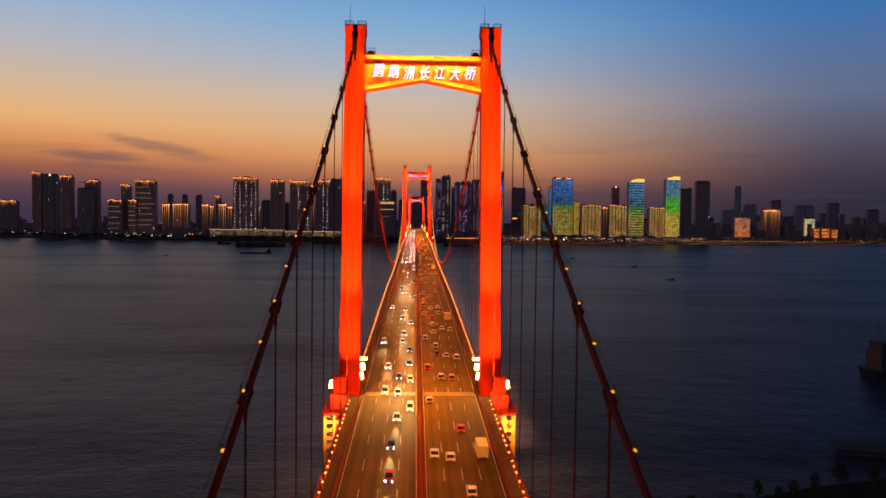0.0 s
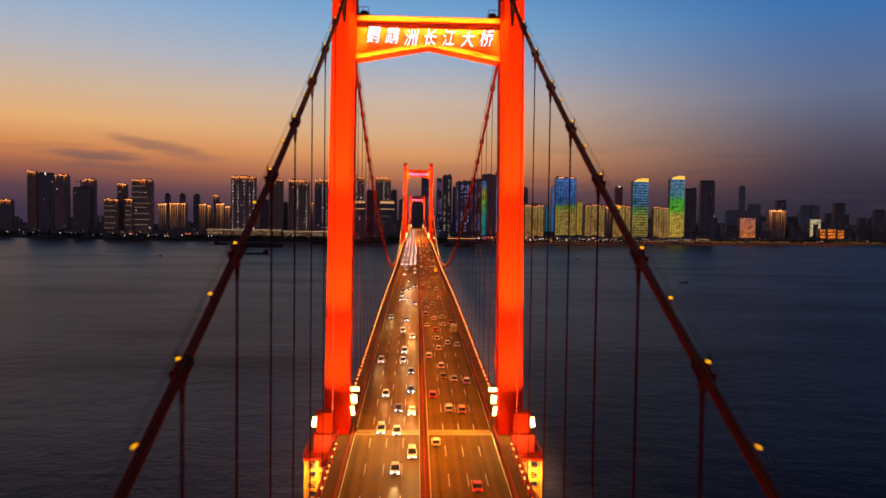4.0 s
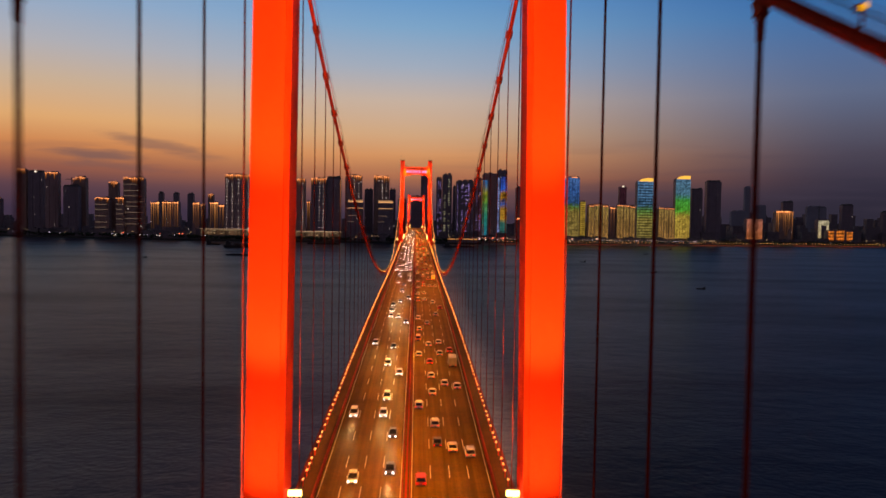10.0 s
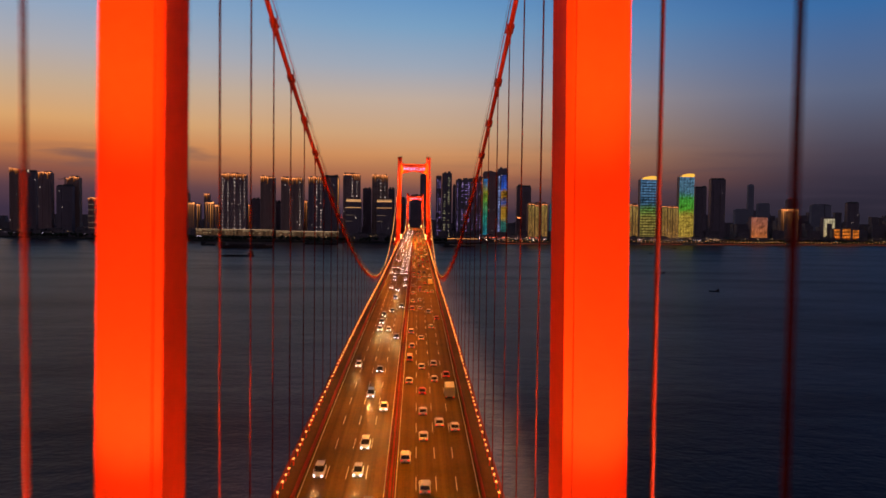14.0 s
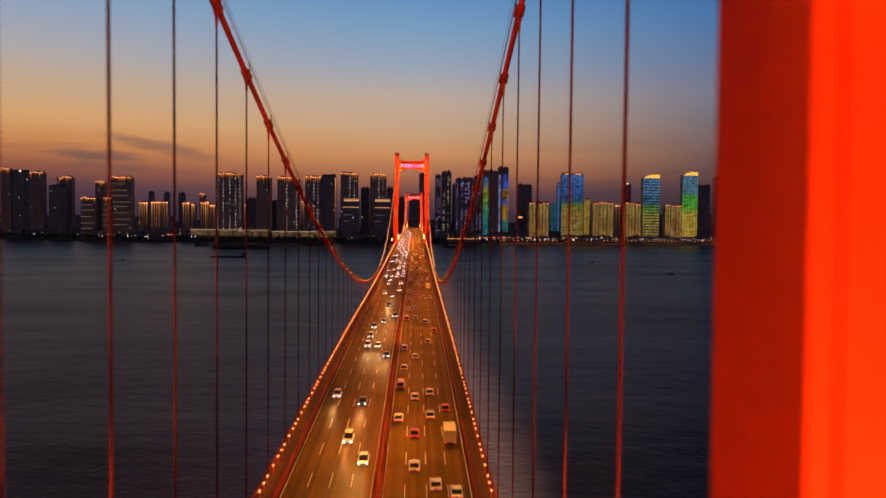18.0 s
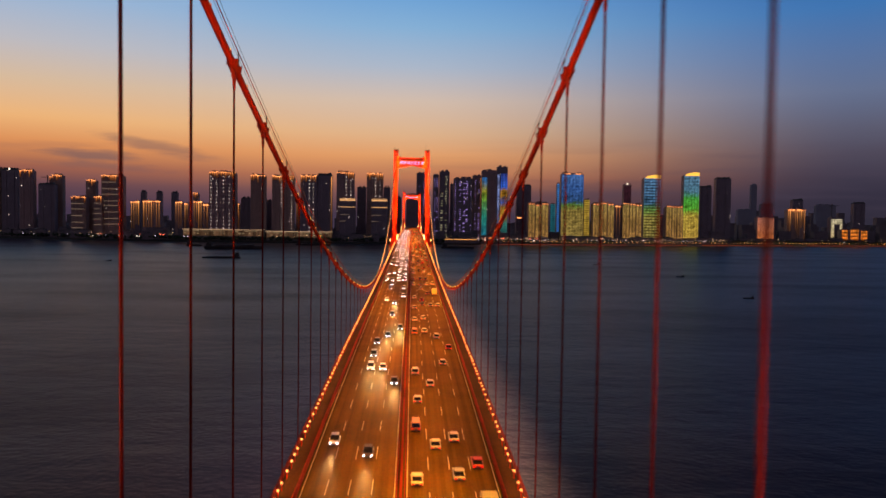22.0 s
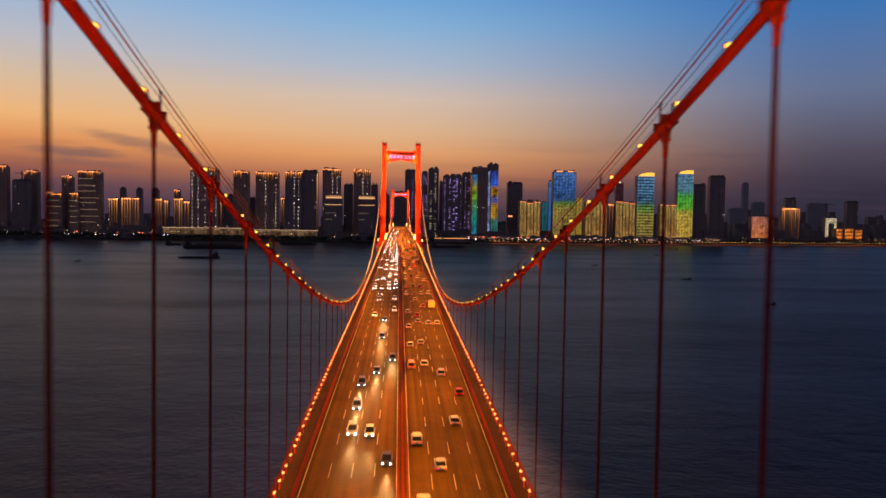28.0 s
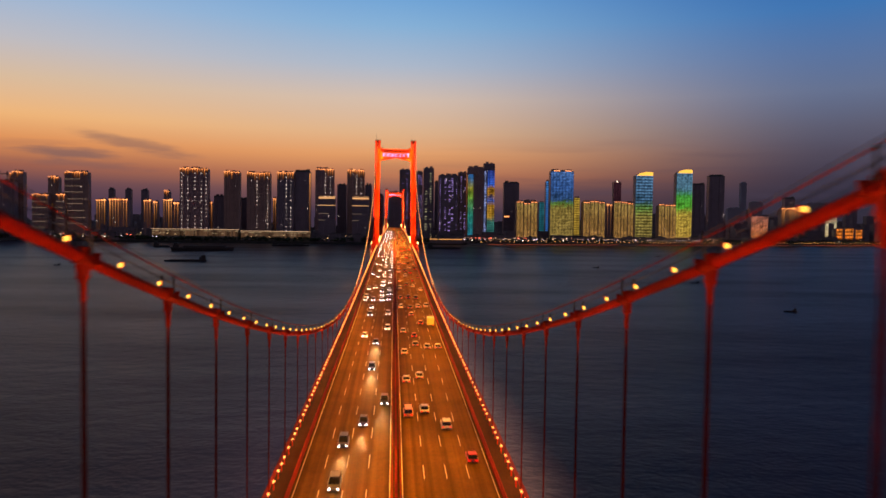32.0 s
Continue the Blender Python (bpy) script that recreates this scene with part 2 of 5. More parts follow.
# joint concrete, lightened: the floodlights' yellow glow on the road is in its colour
JOINT = material("glow_lightened_concrete", (0.26, 0.19, 0.1), 0.8, grain=1.4, vary=0.2, blotch=0.25, bump=0.1)
PAINT = material("road_paint", (0.55, 0.5, 0.4), 0.6, grain=3.0, vary=0.25, blotch=0.2)
GRIT = material("grey_walkway", (0.068, 0.032, 0.015), 0.9, spec=0.08, grain=2.0, vary=0.2, blotch=0.2)
LENS = glow("amber_lamp_lens", (1.0, 0.42, 0.01), 1.25)
LENS_HOT = glow("floodlight_lens", (1.0, 0.62, 0.16), 9.0)
LENS_SPAN = glow("amber_span_lamp_lens", (1.0, 0.5, 0.07), 2.6)
DECK_LENS = glow("deck_lamp_lens", (1.0, 0.36, 0.09), 3.6)
LENS_FAR = glow("amber_lamp_row_lens", (1.0, 0.42, 0.12), 3.8)

# ---- deck: climbs from the near bank to the far one ----
KNOT_Y, KNOT_Z = (-400, -200, 0, 200, 400, 850, 1700, 2100), (6, 11.3, 18, 25, 27.6, 39.2, 47.2, 48)
DENSE_Y = np.arange(-500.0, 2300.0, 5.0)
DENSE_Z = np.convolve(np.pad(np.interp(DENSE_Y, KNOT_Y, KNOT_Z), 15, "edge"), np.ones(31) / 31, "valid")
Y_START, Y_END = -320.0, 2080.0


def deck_z(y):
    return float(np.interp(y, DENSE_Y, DENSE_Z))


def ribbon(x0, x1, h0, h1, y0=Y_START, y1=Y_END, step=10.0, shape=None):
    """A long bar that follows the deck: from x0 to x1, h0 to h1 above the road."""
    shape = shape or Shape()
    n = max(1, math.ceil((y1 - y0) / step))
    rows = []
    for k in range(n + 1):
        y = y0 + (y1 - y0) * k / n
        z = deck_z(y)
        rows.append([(x0, y, z + h0), (x1, y, z + h0), (x1, y, z + h1), (x0, y, z + h1)])
    return shape.rings(rows)


road = solid("road", ribbon(-15.4, 15.4, -0.3, 0.0), ASPHALT, "worn dark asphalt carriageway of eight lanes on the bridge deck", "road", "structure")
girder = Shape()
rows = []
for k in range(241):
    y = Y_START + k * 10
    z = deck_z(y)
    rows.append([(-19, y, z - 1.0), (-13, y, z - 3.2), (13, y, z - 3.2), (19, y, z - 1.0), (19, y, z - 0.32), (-19, y, z - 0.32)])
girder.rings(rows)
solid("deck_girder", girder, RED_OLD, "red painted steel box girder under the road", "bridge deck", "structure")
for side in (-1, 1):
    a, b = sorted((side * 15.4, side * 18.9))
    w = solid("walkway", ribbon(a, b, -0.3, 0.16), GRIT, "narrow grey maintenance walkway beside the carriageway", "walkway", "structure")
    a, b = sorted((side * 15.42, side * 15.75))
    k = solid("crash_barrier", ribbon(a, b, 0.16, 0.62), BARRIER, "low red painted steel crash barrier along the road", "barrier", "structure")
    for h in (0.9, 1.18):
        part("rail", ribbon(a + 0.08, b - 0.08, h, h + 0.13), BARRIER, k)
    posts = Shape()
    for i in range(int((Y_END - Y_START) / 4)):
        y = Y_START + 2 + 4 * i
        posts.box(a + 0.1, b - 0.1, y - 0.08, y + 0.08, deck_z(y) + 0.62, deck_z(y) + 1.2)
    tagged(part("posts", posts, BARRIER, k), kind="stuff")
    a, b = sorted((side * 18.6, side * 18.75))
    k = solid("outer_railing", ribbon(a, b, 0.16, 0.3), BARRIER, "red steel railing along the outer edge of the deck", "railing", "structure")
    for h in (0.62, 0.95, 1.3):
        part("rail", ribbon(a + 0.02, b - 0.02, h, h + 0.09), BARRIER, k)
    posts = Shape()
    for i in range(int((Y_END - Y_START) / 3)):
        y = Y_START + 1 + 3 * i
        posts.box(a, b, y - 0.06, y + 0.06, deck_z(y) + 0.3, deck_z(y) + 1.3)
    tagged(part("posts", posts, BARRIER, k), kind="stuff")
median = solid("median_barrier", ribbon(-0.2, 0.2, 0.0, 0.5), BARRIER, "red twin-rail barrier between the two directions of traffic", "barrier", "structure")
for x in (-0.62, 0.62):
    part("rail", ribbon(x - 0.07, x + 0.07, 0.55, 0.8), BARRIER, median)
    part("kerb", ribbon(x - 0.12, x + 0.12, 0.0, 0.2), GRIT, median)
    part("rail", ribbon(x - 0.07, x + 0.07, 1.05, 1.2), BARRIER, median)
posts = Shape()
for i in range(int((Y_END - Y_START) / 4)):
    y = Y_START + 2 + 4 * i
    for x in (-0.62, 0.62):
        posts.box(x - 0.08, x + 0.08, y - 0.08, y + 0.08, deck_z(y), deck_z(y) + 1.1)
tagged(part("posts", posts, BARRIER, median), kind="stuff")
for x in (-15.0, -0.95, 0.95, 15.0):
    part("edge_line", ribbon(x - 0.07, x + 0.07, 0.004, 0.009), PAINT, road, "painted white edge line")
for x in (-11.4, -7.9, -4.4, 4.4, 7.9, 11.4):
    dashes = Shape()
    for i in range(int((Y_END - Y_START) / 15)):
        y = Y_START + 15 * i + (4 if x > 0 else 9)
        ribbon(x - 0.06, x + 0.06, 0.004, 0.009, y, y + 6, 6, dashes)
    part("lane_dashes", dashes, PAINT, road, "painted white lane dashes")
for y in (-3.0, 848.0, 1698.0):
    j = Shape()
    for x0, x1 in ((-14.9, -1.1), (1.1, 14.9)):
        ribbon(x0, x1, 0.005, 0.012, y, y + 3.4, 4, j)
    part("expansion_joint", j, JOINT, road, "concrete band at an expansion joint, lightened for the floodlight glow there")
    s = Shape()
    for x0, x1 in ((-14.9, -1.1), (1.1, 14.9)):
        ribbon(x0, x1, 0.013, 0.02, y + 1.5, y + 1.85, 4, s)
    part("joint_seal", s, STEEL, road)


# ---- towers ----
def leg_section(cx, cy, hx, hy, z, wide, deep):
    """A shaft outline with a shallow stepped recess at every corner."""
    a, b = hx - wide, hy - deep
    pts = [(-a, -hy), (a, -hy), (a, -b), (hx, -b), (hx, b), (a, b), (a, hy), (-a, hy), (-a, b), (-hx, b), (-hx, -b), (-a, -b)]
    return [(cx + x, cy + y, z) for x, y in pts]


def tower(y, base, deck, top, lean, beam_low, beam_high, split, label):
    """y: place on the bridge; heights above the river; split: the shafts fork lengthwise below the road."""
    t = thing("bridge_tower", label, "bridge tower")
    t.location = (0, y, 0)
    axis = lambda z: 18 + lean * (top - z)
    for side in (-1, 1):
        hs = [deck - 1.5, deck + 25, deck + 60, top - 2.2]
        rows = []
        for z in hs:
            k = (top - z) / (top - deck)
            rows.append(leg_section(side * axis(z), 0, 2.55 + 0.13 * k, 3.1 + 0.2 * k, z, 0.75, 0.25))
        leg = part("leg", Shape().rings(rows), RED, t, "tall red floodlit shaft with stepped corners")
        low = Shape()
        for sgn in ((-1, 1) if split else (0,)):
            rows = []
            for z, dy in ((base, 9.0), (deck - 1.5, 3.0)):
                rows.append(leg_section(side * (axis(z) + 0.3), sgn * dy, 3.4, 3.6 if not split else 2.6, z, 0.75, 0.25))
            low.rings(rows)
        part("lower_leg", low, RED, t)
        # top: two cheeks with the cable passing between
        x = side * 18
        for dx in (-1.65, 1.65):
            part("top_cheek", Shape().box(x + dx - 1.1, x + dx + 1.1, -3.08, 3.08, top - 2.2, top - 0.4, 0.15), RED, t)
            rail = Shape()
            for a in range(12):
                u = 2 * math.pi * a / 12
                px, py = x + dx + 1.05 * max(-1, min(1, 1.3 * math.cos(u))), 2.4 * max(-1, min(1, 1.3 * math.sin(u)))
                rail.box(px - 0.06, px + 0.06, py - 0.06, py + 0.06, top - 0.4, top + 0.75)
            rail.box(x + dx - 1.12, x + dx + 1.12, -2.48, -2.36, top + 0.62, top + 0.78)
            rail.box(x + dx - 1.12, x + dx + 1.12, 2.36, 2.48, top + 0.62, top + 0.78)
            for ex in (-1.12, 1.0):
                rail.box(x + dx + ex, x + dx + ex + 0.12, -2.36, 2.36, top + 0.62, top + 0.78)
            part("crown_railing", rail, STEEL, t, "dark steel railing round the shaft's top")
        # the slot's shade is put in as a dark block just proud of the face
        part("cable_slot", Shape().hexa([(x - 0.25, -3.13, top - 9.8), (x + 0.25, -3.13, top - 9.8), (x + 0.25, -2.3, top - 9.8), (x - 0.25, -2.3, top - 9.8)], [(x - 0.85, -3.13, top - 2.25), (x + 0.85, -3.13, top - 2.25), (x + 0.85, -2.3, top - 2.25), (x - 0.85, -2.3, top - 2.25)]), SLOT, t, "dark block with a slot's shade in its colour, where the cable enters the shaft")
        part("saddle_housing", Shape().box(x - 0.545, x + 0.545, -1.6, 2.6, top - 2.19, top - 0.45, 0.1), SLOT, t, "dark housing over the cable saddle")
        part("crown_walkway", Shape().box(x - 2.7, x + 2.7, -2.86, 2.86, top - 0.38, top - 0.2, 0.04), SLOT, t)
        part("cable_saddle", Shape().box(x - 0.5, x + 0.5, -2.3, 2.3, top - 2.4, top - 1.1, 0.12), SLOT, t)
        part("lightning_rod", Shape().tube([(x - 1.6, 0, top - 0.4), (x - 1.6, 0, top + 3), (x - 1.6, 0, top + 6.2)], [0.1, 0.07, 0.03], 6), STEEL, t)
        lip = side * (axis(beam_high) - 3.0)
        a, b = sorted((lip, lip - side * 2.2))
        part("service_platform", Shape().box(a, b, -2.0, 2.0, beam_high, beam_high + 0.6), SLOT, t, "small dark platform beside the crossbeam")
        for px in (a + 0.05, (a + b) / 2, b - 0.05):
            for py in (-1.95, 1.95):
                part("railing_post", Shape().box(px - 0.05, px + 0.05, py - 0.05, py + 0.05, beam_high + 0.6, beam_high + 1.8), SLOT, t)
        for py in (-2.0, 1.9):
            part("railing_bar", Shape().box(a, b, py, py + 0.1, beam_high + 1.8, beam_high + 1.9), SLOT, t)
        part("service_cabinet", Shape().box(a + 0.4, b - 0.4, -0.7, 0.7, beam_high + 0.6, beam_high + 1.5, 0.08), SLOT, t)
    # portal beam: haunched underside, cornice and recessed panel
    inner_low, inner_high = axis(beam_low) - 2.54, axis(beam_high) - 2.54
    beam = Shape()
    mid = beam_low + 3.0
    sect = lambda x, zl: [(x, -2.0, zl), (x, 2.0, zl), (x, 2.0, beam_high - 2.5), (x, -2.0, beam_high - 2.5)]
    beam.rings([sect(-inner_low, beam_low), sect(0, mid), sect(inner_low, beam_low)])
    # darker red than the shafts: the beam's lack of floodlight is in its colour
    part("portal_beam", beam, RED_OLD, t, "red crossbeam with a peaked underside")
    face = lambda x, z: [(x, -2.08, z), (x, -2.004, z), (x, -2.004, beam_high - 2.52), (x, -2.08, beam_high - 2.52)]
    # part of the yellow wash light is put into the panel's colour
    part("sign_panel", Shape().rings([face(-inner_low + 0.1, beam_low + 0.75), face(0, mid + 0.75), face(inner_low - 0.1, beam_low + 0.75)]), PANEL, t, "panel behind the sign characters, with wash light put into its colour")
    # shade below the cornice is put into the neck's darker red
    part("beam_neck", Shape().box(-inner_high, inner_high, -1.3, 1.3, beam_high - 2.5, beam_high - 1.2), DARK_RED, t)
    part("beam_cornice", Shape().box(-inner_high, inner_high, -2.3, 2.3, beam_high - 1.2, beam_high, 0.12), RED, t)
    part("beam_flange", Shape().rings([[(x, -2.3, z), (x, 2.3, z), (x, 2.3, z + 1.0), (x, -2.3, z + 1.0)] for x, z in ((-inner_low, beam_low - 0.3), (0, mid - 0.3), (inner_low, beam_low - 0.3))]), RED, t)
    return t


TOP1, TOP2, TOP3 = 116.7, 146.2, 133.6
TOWERS = [
    tower(0.0, -2, deck_z(0), TOP1, 0.011, 99.7, 108.7, False, "red floodlit bridge tower, two shafts and a lettered crossbeam"),
    tower(850.0, -2, deck_z(850), TOP2, 0.011, 126.0, 137.4, True, "red floodlit middle bridge tower, tallest of the three"),
    tower(1700.0, -2, deck_z(1700), TOP3, 0.011, 115.8, 126.6, False, "distant red floodlit bridge tower near the far bank"),
]


# ---- main cables ----
def cable_z(y):
    if y < 0:
        return 18 + 95.86 + 0.612 * y + 0.000607 * y * y
    if y < 850:
        u = y + 2.0 * (1 - y / 850)
        return 18 + 97.8 - 0.4215 * u + 0.000534 * u * u
    u = y - 850
    return 18 + 126.0 - 0.4476 * u + 0.00051 * u * u


CABLE_Y = [-214 + 4.28 * k for k in range(50)] + [10 * k for k in range(171)]


def smooth_tube_thing(name, path, radius, sides, mat, label, category):
    t = thing(name, label, category)
    return t, part("cable_strand", Shape().tube(path, radius, sides), mat, t, smooth=True)


for side in (-1, 1):
    t, _ = smooth_tube_thing("main_cable", [(side * 18, y, cable_z(y)) for y in CABLE_Y], 0.37, 12, CABLE, "thick red wrapped main cable slung between the bridge towers", "cable")
    for dx in (-0.45, 0.45):
        for h in (0.75, 1.25):
            path = [(side * 18 + dx, y, cable_z(y) + h) for y in CABLE_Y if -214 <= y <= 0]
            part("handrail_wire", Shape().tube(path, 0.05 if h > 1 and dx * side < 0 else 0.022, 5), STEEL, t, "thin steel handrail wire above the cable")

    # over the main span the walkway wires stand higher, the thick one on the inner side
    for dx, h, thick in ((-0.45, 1.52, 0.055), (-0.74, 1.62, 0.024), (0.45, 1.3, 0.024), (-0.45, 0.95, 0.024), (0.45, 0.8, 0.022)):
        path = [(side * (18 + dx), y, cable_z(y) + h) for y in CABLE_Y if 0 <= y <= 852]
        part("handrail_wire", Shape().tube(path, thick, 5), RED_OLD if thick > 0.04 else STEEL, t, "thin handrail wire above the cable")

# hangers: clamp band, socket and twin ropes
CLAMP = Shape().tube([(0, -0.95, 0), (0, -0.9, 0), (0, 0.9, 0), (0, 0.95, 0)], [0.38, 0.44, 0.44, 0.38], 12)
for k in range(5):
    y = -0.7 + 0.35 * k
    CLAMP.box(0.42, 0.6, y - 0.06, y + 0.06, -0.12, 0.12).box(-0.6, -0.42, y - 0.06, y + 0.06, -0.12, 0.12)
CLAMP.box(-0.3, 0.3, -0.55, 0.55, 0.36, 0.62, 0.08)
for y in (-0.86, 0.78):
    CLAMP.box(-0.62, 0.62, y, y + 0.08, -0.2, 0.5, 0.03)
CLAMP_MESH = CLAMP.mesh("cable_clamp", DARK_RED)
LUG_MESH = Shape().hexa([(-0.13, -0.34, -1.35), (0.13, -0.34, -1.35), (0.13, 0.34, -1.35), (-0.13, 0.34, -1.35)], [(-0.19, -0.66, -0.3), (0.19, -0.66, -0.3), (0.19, 0.66, -0.3), (-0.19, 0.66, -0.3)]).box(-0.24, 0.24, -0.42, 0.42, -1.12, -0.92).mesh("lug", DARK_RED)
SOCKET_MESH = Shape().tube([(0, 0, -1.2), (0, 0, -1.45), (0, 0, -2.3), (0, 0, -2.4)], [0.12, 0.16, 0.13, 0.08], 8).mesh("socket", DARK_RED, True)
ROPE_MESH = Shape().tube([(0, 0, -1), (0, 0, 0)], 0.075, 6).mesh("rope", ROPE, True)
STAND_MESH = Shape().box(-0.05, 0.05, -0.05, 0.05, 0.3, 1.35).mesh("handrail_post", STEEL)
STAND_HIGH = Shape().box(-0.06, 0.06, -0.06, 0.06, 0.2, 1.6).box(-0.06, 0.06, -0.22, 0.1, 1.4, 1.56).mesh("handrail_post", STEEL)
HANGER_Y = [-19.2 - 15 * n for n in range(13)] + [5.7 + 15 * n for n in range(1, 57)] + [857.7 + 15 * n for n in range(1, 56)]
for y in HANGER_Y:
    z = cable_z(y)
    slope = math.degrees(math.atan((cable_z(y + 1) - cable_z(y - 1)) / 2))
    long = z - deck_z(y) - 1.6
    for side in (-1, 1):
        h = thing("hanger", "pair of dark red wire ropes hung from a cable clamp", "hanger", "hangers along the main cables")
        h.location = (side * 18, y, z)
        part("cable_clamp", CLAMP_MESH, None, h, m=pose(0, 0, 0, slope))
        if y > 850:
            if long > 2.2:
                part("rope", ROPE_MESH, None, h, m=pose(0, 0, -0.3) @ Matrix.Diagonal((1.6, 1.6, long + 1.3, 1)))
            continue
        if long < 2.2:
            continue
        part("lug", LUG_MESH, None, h)
        for dy in (-0.17, 0.17):
            part("socket", SOCKET_MESH, None, h, m=pose(0, dy, 0) @ Matrix.Diagonal((1, 1, min(1, long / 4), 1)))
            part("rope", ROPE_MESH, None, h, m=pose(0, dy, -1.6) @ Matrix.Diagonal((1, 1, long, 1)))
        for dx in (-0.45, 0.45):
            if y < 850:
                part("handrail_post", STAND_MESH if y < 0 else STAND_HIGH, None, h, m=pose(dx, 0, 0))

# amber lamps on the main cables
# main-span housings take the brighter red: their lamplight is put into the colour
LAMP_BODY = Shape().box(-0.05, 0.05, -0.05, 0.05, 0.3, 0.58).box(-0.15, 0.15, -0.06, 0.22, 0.56, 0.9, 0.04).mesh("housing", RED)
LAMP_BODY_HIGH = Shape().box(-0.05, 0.05, -0.05, 0.05, 0.3, 1.1).box(-0.17, 0.17, -0.06, 0.26, 1.08, 1.4, 0.05).mesh("housing", RED_OLD)
LAMP_LENS_HIGH = Shape().box(-0.14, 0.14, -0.2, -0.05, 1.12, 1.36, 0.05).mesh("lens", LENS)
LAMP_LENS_FAR = Shape().box(-0.24, 0.24, -0.3, -0.05, 0.5, 0.98, 0.08).mesh("lens", LENS_FAR)
LAMP_LENS = Shape().box(-0.13, 0.13, -0.18, -0.05, 0.56, 0.84, 0.05).mesh("lens", LENS_SPAN)
for side in (-1, 1):
    far_body, far_lens = Shape(), Shape()
    LAMP_Y = [-207.4 + 7.5 * k for k in range(27)] + [3.8 + 7.5 * k for k in range(225)]
    for y in LAMP_Y:
        z = cable_z(y)
        if y < 840:
            lamp = thing("cable_lamp", "small amber floodlight standing on the red main cable", "lamp", "amber lamps on the cables")
            lamp.location = (side * 18, y, z)
            part("housing", LAMP_BODY if y > 0 else LAMP_BODY_HIGH, None, lamp)
            part("lens", LAMP_LENS_HIGH if y < 0 else LAMP_LENS if y < 450 else LAMP_LENS_FAR, None, lamp, "lit amber lens")
        else:
            far_lens.box(side * 18 - 0.27, side * 18 + 0.27, y - 0.34, y - 0.1, z + 0.95, z + 1.45)
            far_body.box(side * 18 - 0.2, side * 18 + 0.2, y - 0.1, y + 0.3, z + 0.3, z + 1.5)
    far_row = solid("cable_lamps", far_body, RED_OLD, "far row of amber lamps along the main cable", "lamp", "stuff")
    part("lenses", far_lens, LENS_FAR, far_row, "lit amber lenses")

# amber lamps along both deck edges
POST_MESH = Shape().box(-0.07, 0.07, -0.07, 0.07, -1.15, 0.0).mesh("post", RED)
BULB = Shape().tube([(0, 0, -0.03), (0, 0, 0.03), (0, 0, 0.14), (0, 0, 0.25), (0, 0, 0.31)], [0.09, 0.17, 0.215, 0.17, 0.05], 8).mesh("globe", DECK_LENS, True)
for side in (-1, 1):
    far_post, far_bulb = Shape(), Shape()
    slot_y = [Y_START + 15 * k + dy for k in range(160) for dy in (0.0, 4.3, 7.4, 10.3)]
    for y in slot_y:
        if -12 < y < 3:
            continue
        x, z = side * 18.0, deck_z(y) + 1.25
        if -100 < y < 560:
            lamp = thing("deck_lamp", "small round amber lamp on the red deck railing", "lamp", "amber lamps along the deck edges")
            lamp.location = (x, y, z)
            part("post", POST_MESH, None, lamp)
            part("globe", BULB, None, lamp, "lit amber globe")
        else:
            far_post.box(x - 0.07, x + 0.07, y - 0.07, y + 0.07, z - 1.15, z)
            far_bulb.box(x - 0.2, x + 0.2, y - 0.2, y + 0.2, z, z + 0.42)
    row = solid("deck_lamps", far_post, RED, "far row of round amber lamps along the deck edge", "lamp", "stuff")
    part("globes", far_bulb, DECK_LENS, row, "lit amber globes")

# ---- floodlights of the towers, lamps of the cables, strip lights of the deck ----
WARM_FLOOD = (1.0, 0.5, 0.14)
FLOOD = 1.08
for ty, top in ((0.0, TOP1), (850.0, TOP2), (1700.0, TOP3)):
    d = deck_z(ty)
    hgt = top - d
    k = (hgt / 99) ** 2
    for side in (-1, 1):
        x = side * 18
        # unseen spots added out from the foot, to light the shaft evenly
        for dist, aim, watts, cone in ((30, 0.88, 1.5e6, 22), (26, 0.52, 4.2e5, 36), (16, 0.27, 9.0e4, 64)):
            y = ty - dist
            spot("tower_floodlight", (side * 19.3, y, deck_z(y) + 1.6), (x, ty - 3, d + hgt * aim), FLOOD * k * watts, cone, WARM_FLOOD, 1.0 if cone > 60 else 0.6)
        spot("tower_floodlight", (-side * 15.0, ty - 6, d + 1.8), (side * 15.5, ty, d + hgt * 0.5), FLOOD * k * 0.42e5, 70, WARM_FLOOD)
    # wash light under the cornice of the lettered beam
    share = 1.0 if ty == 0 else 0.06
    high, low = {0.0: (108.7, 99.7), 850.0: (137.4, 126.0), 1700.0: (126.6, 115.8)}[ty]
    strip_lamp("sign_wash_light", Matrix.Translation((0, ty - 3.0, high - 2.45)) @ Euler((radians(14), 0, 0)).to_matrix().to_4x4(), 29, 0.15, share * 10000, (1.0, 0.66, 0.1))
    # strips added in the air before the beam brighten its cornice and lower edge
    lamp = strip_lamp("cornice_light", Matrix.Translation((0, ty - 4.3, high - 0.6)) @ Euler((radians(90), 0, 0)).to_matrix().to_4x4(), 29.5, 0.1, share * 4200, (1.0, 0.66, 0.08))
    lamp.data.spread = radians(46)
    for side in (-1, 1):
        lamp = strip_lamp("beam_edge_light", Matrix.Translation((side * 7.6, ty - 4.3, low + 1.6)) @ Euler((0, radians(side * 11.3), 0)).to_matrix().to_4x4() @ Euler((radians(90), 0, 0)).to_matrix().to_4x4(), 15.2, 0.1, share * 2000, (1.0, 0.66, 0.08))
        lamp.data.spread = radians(46)
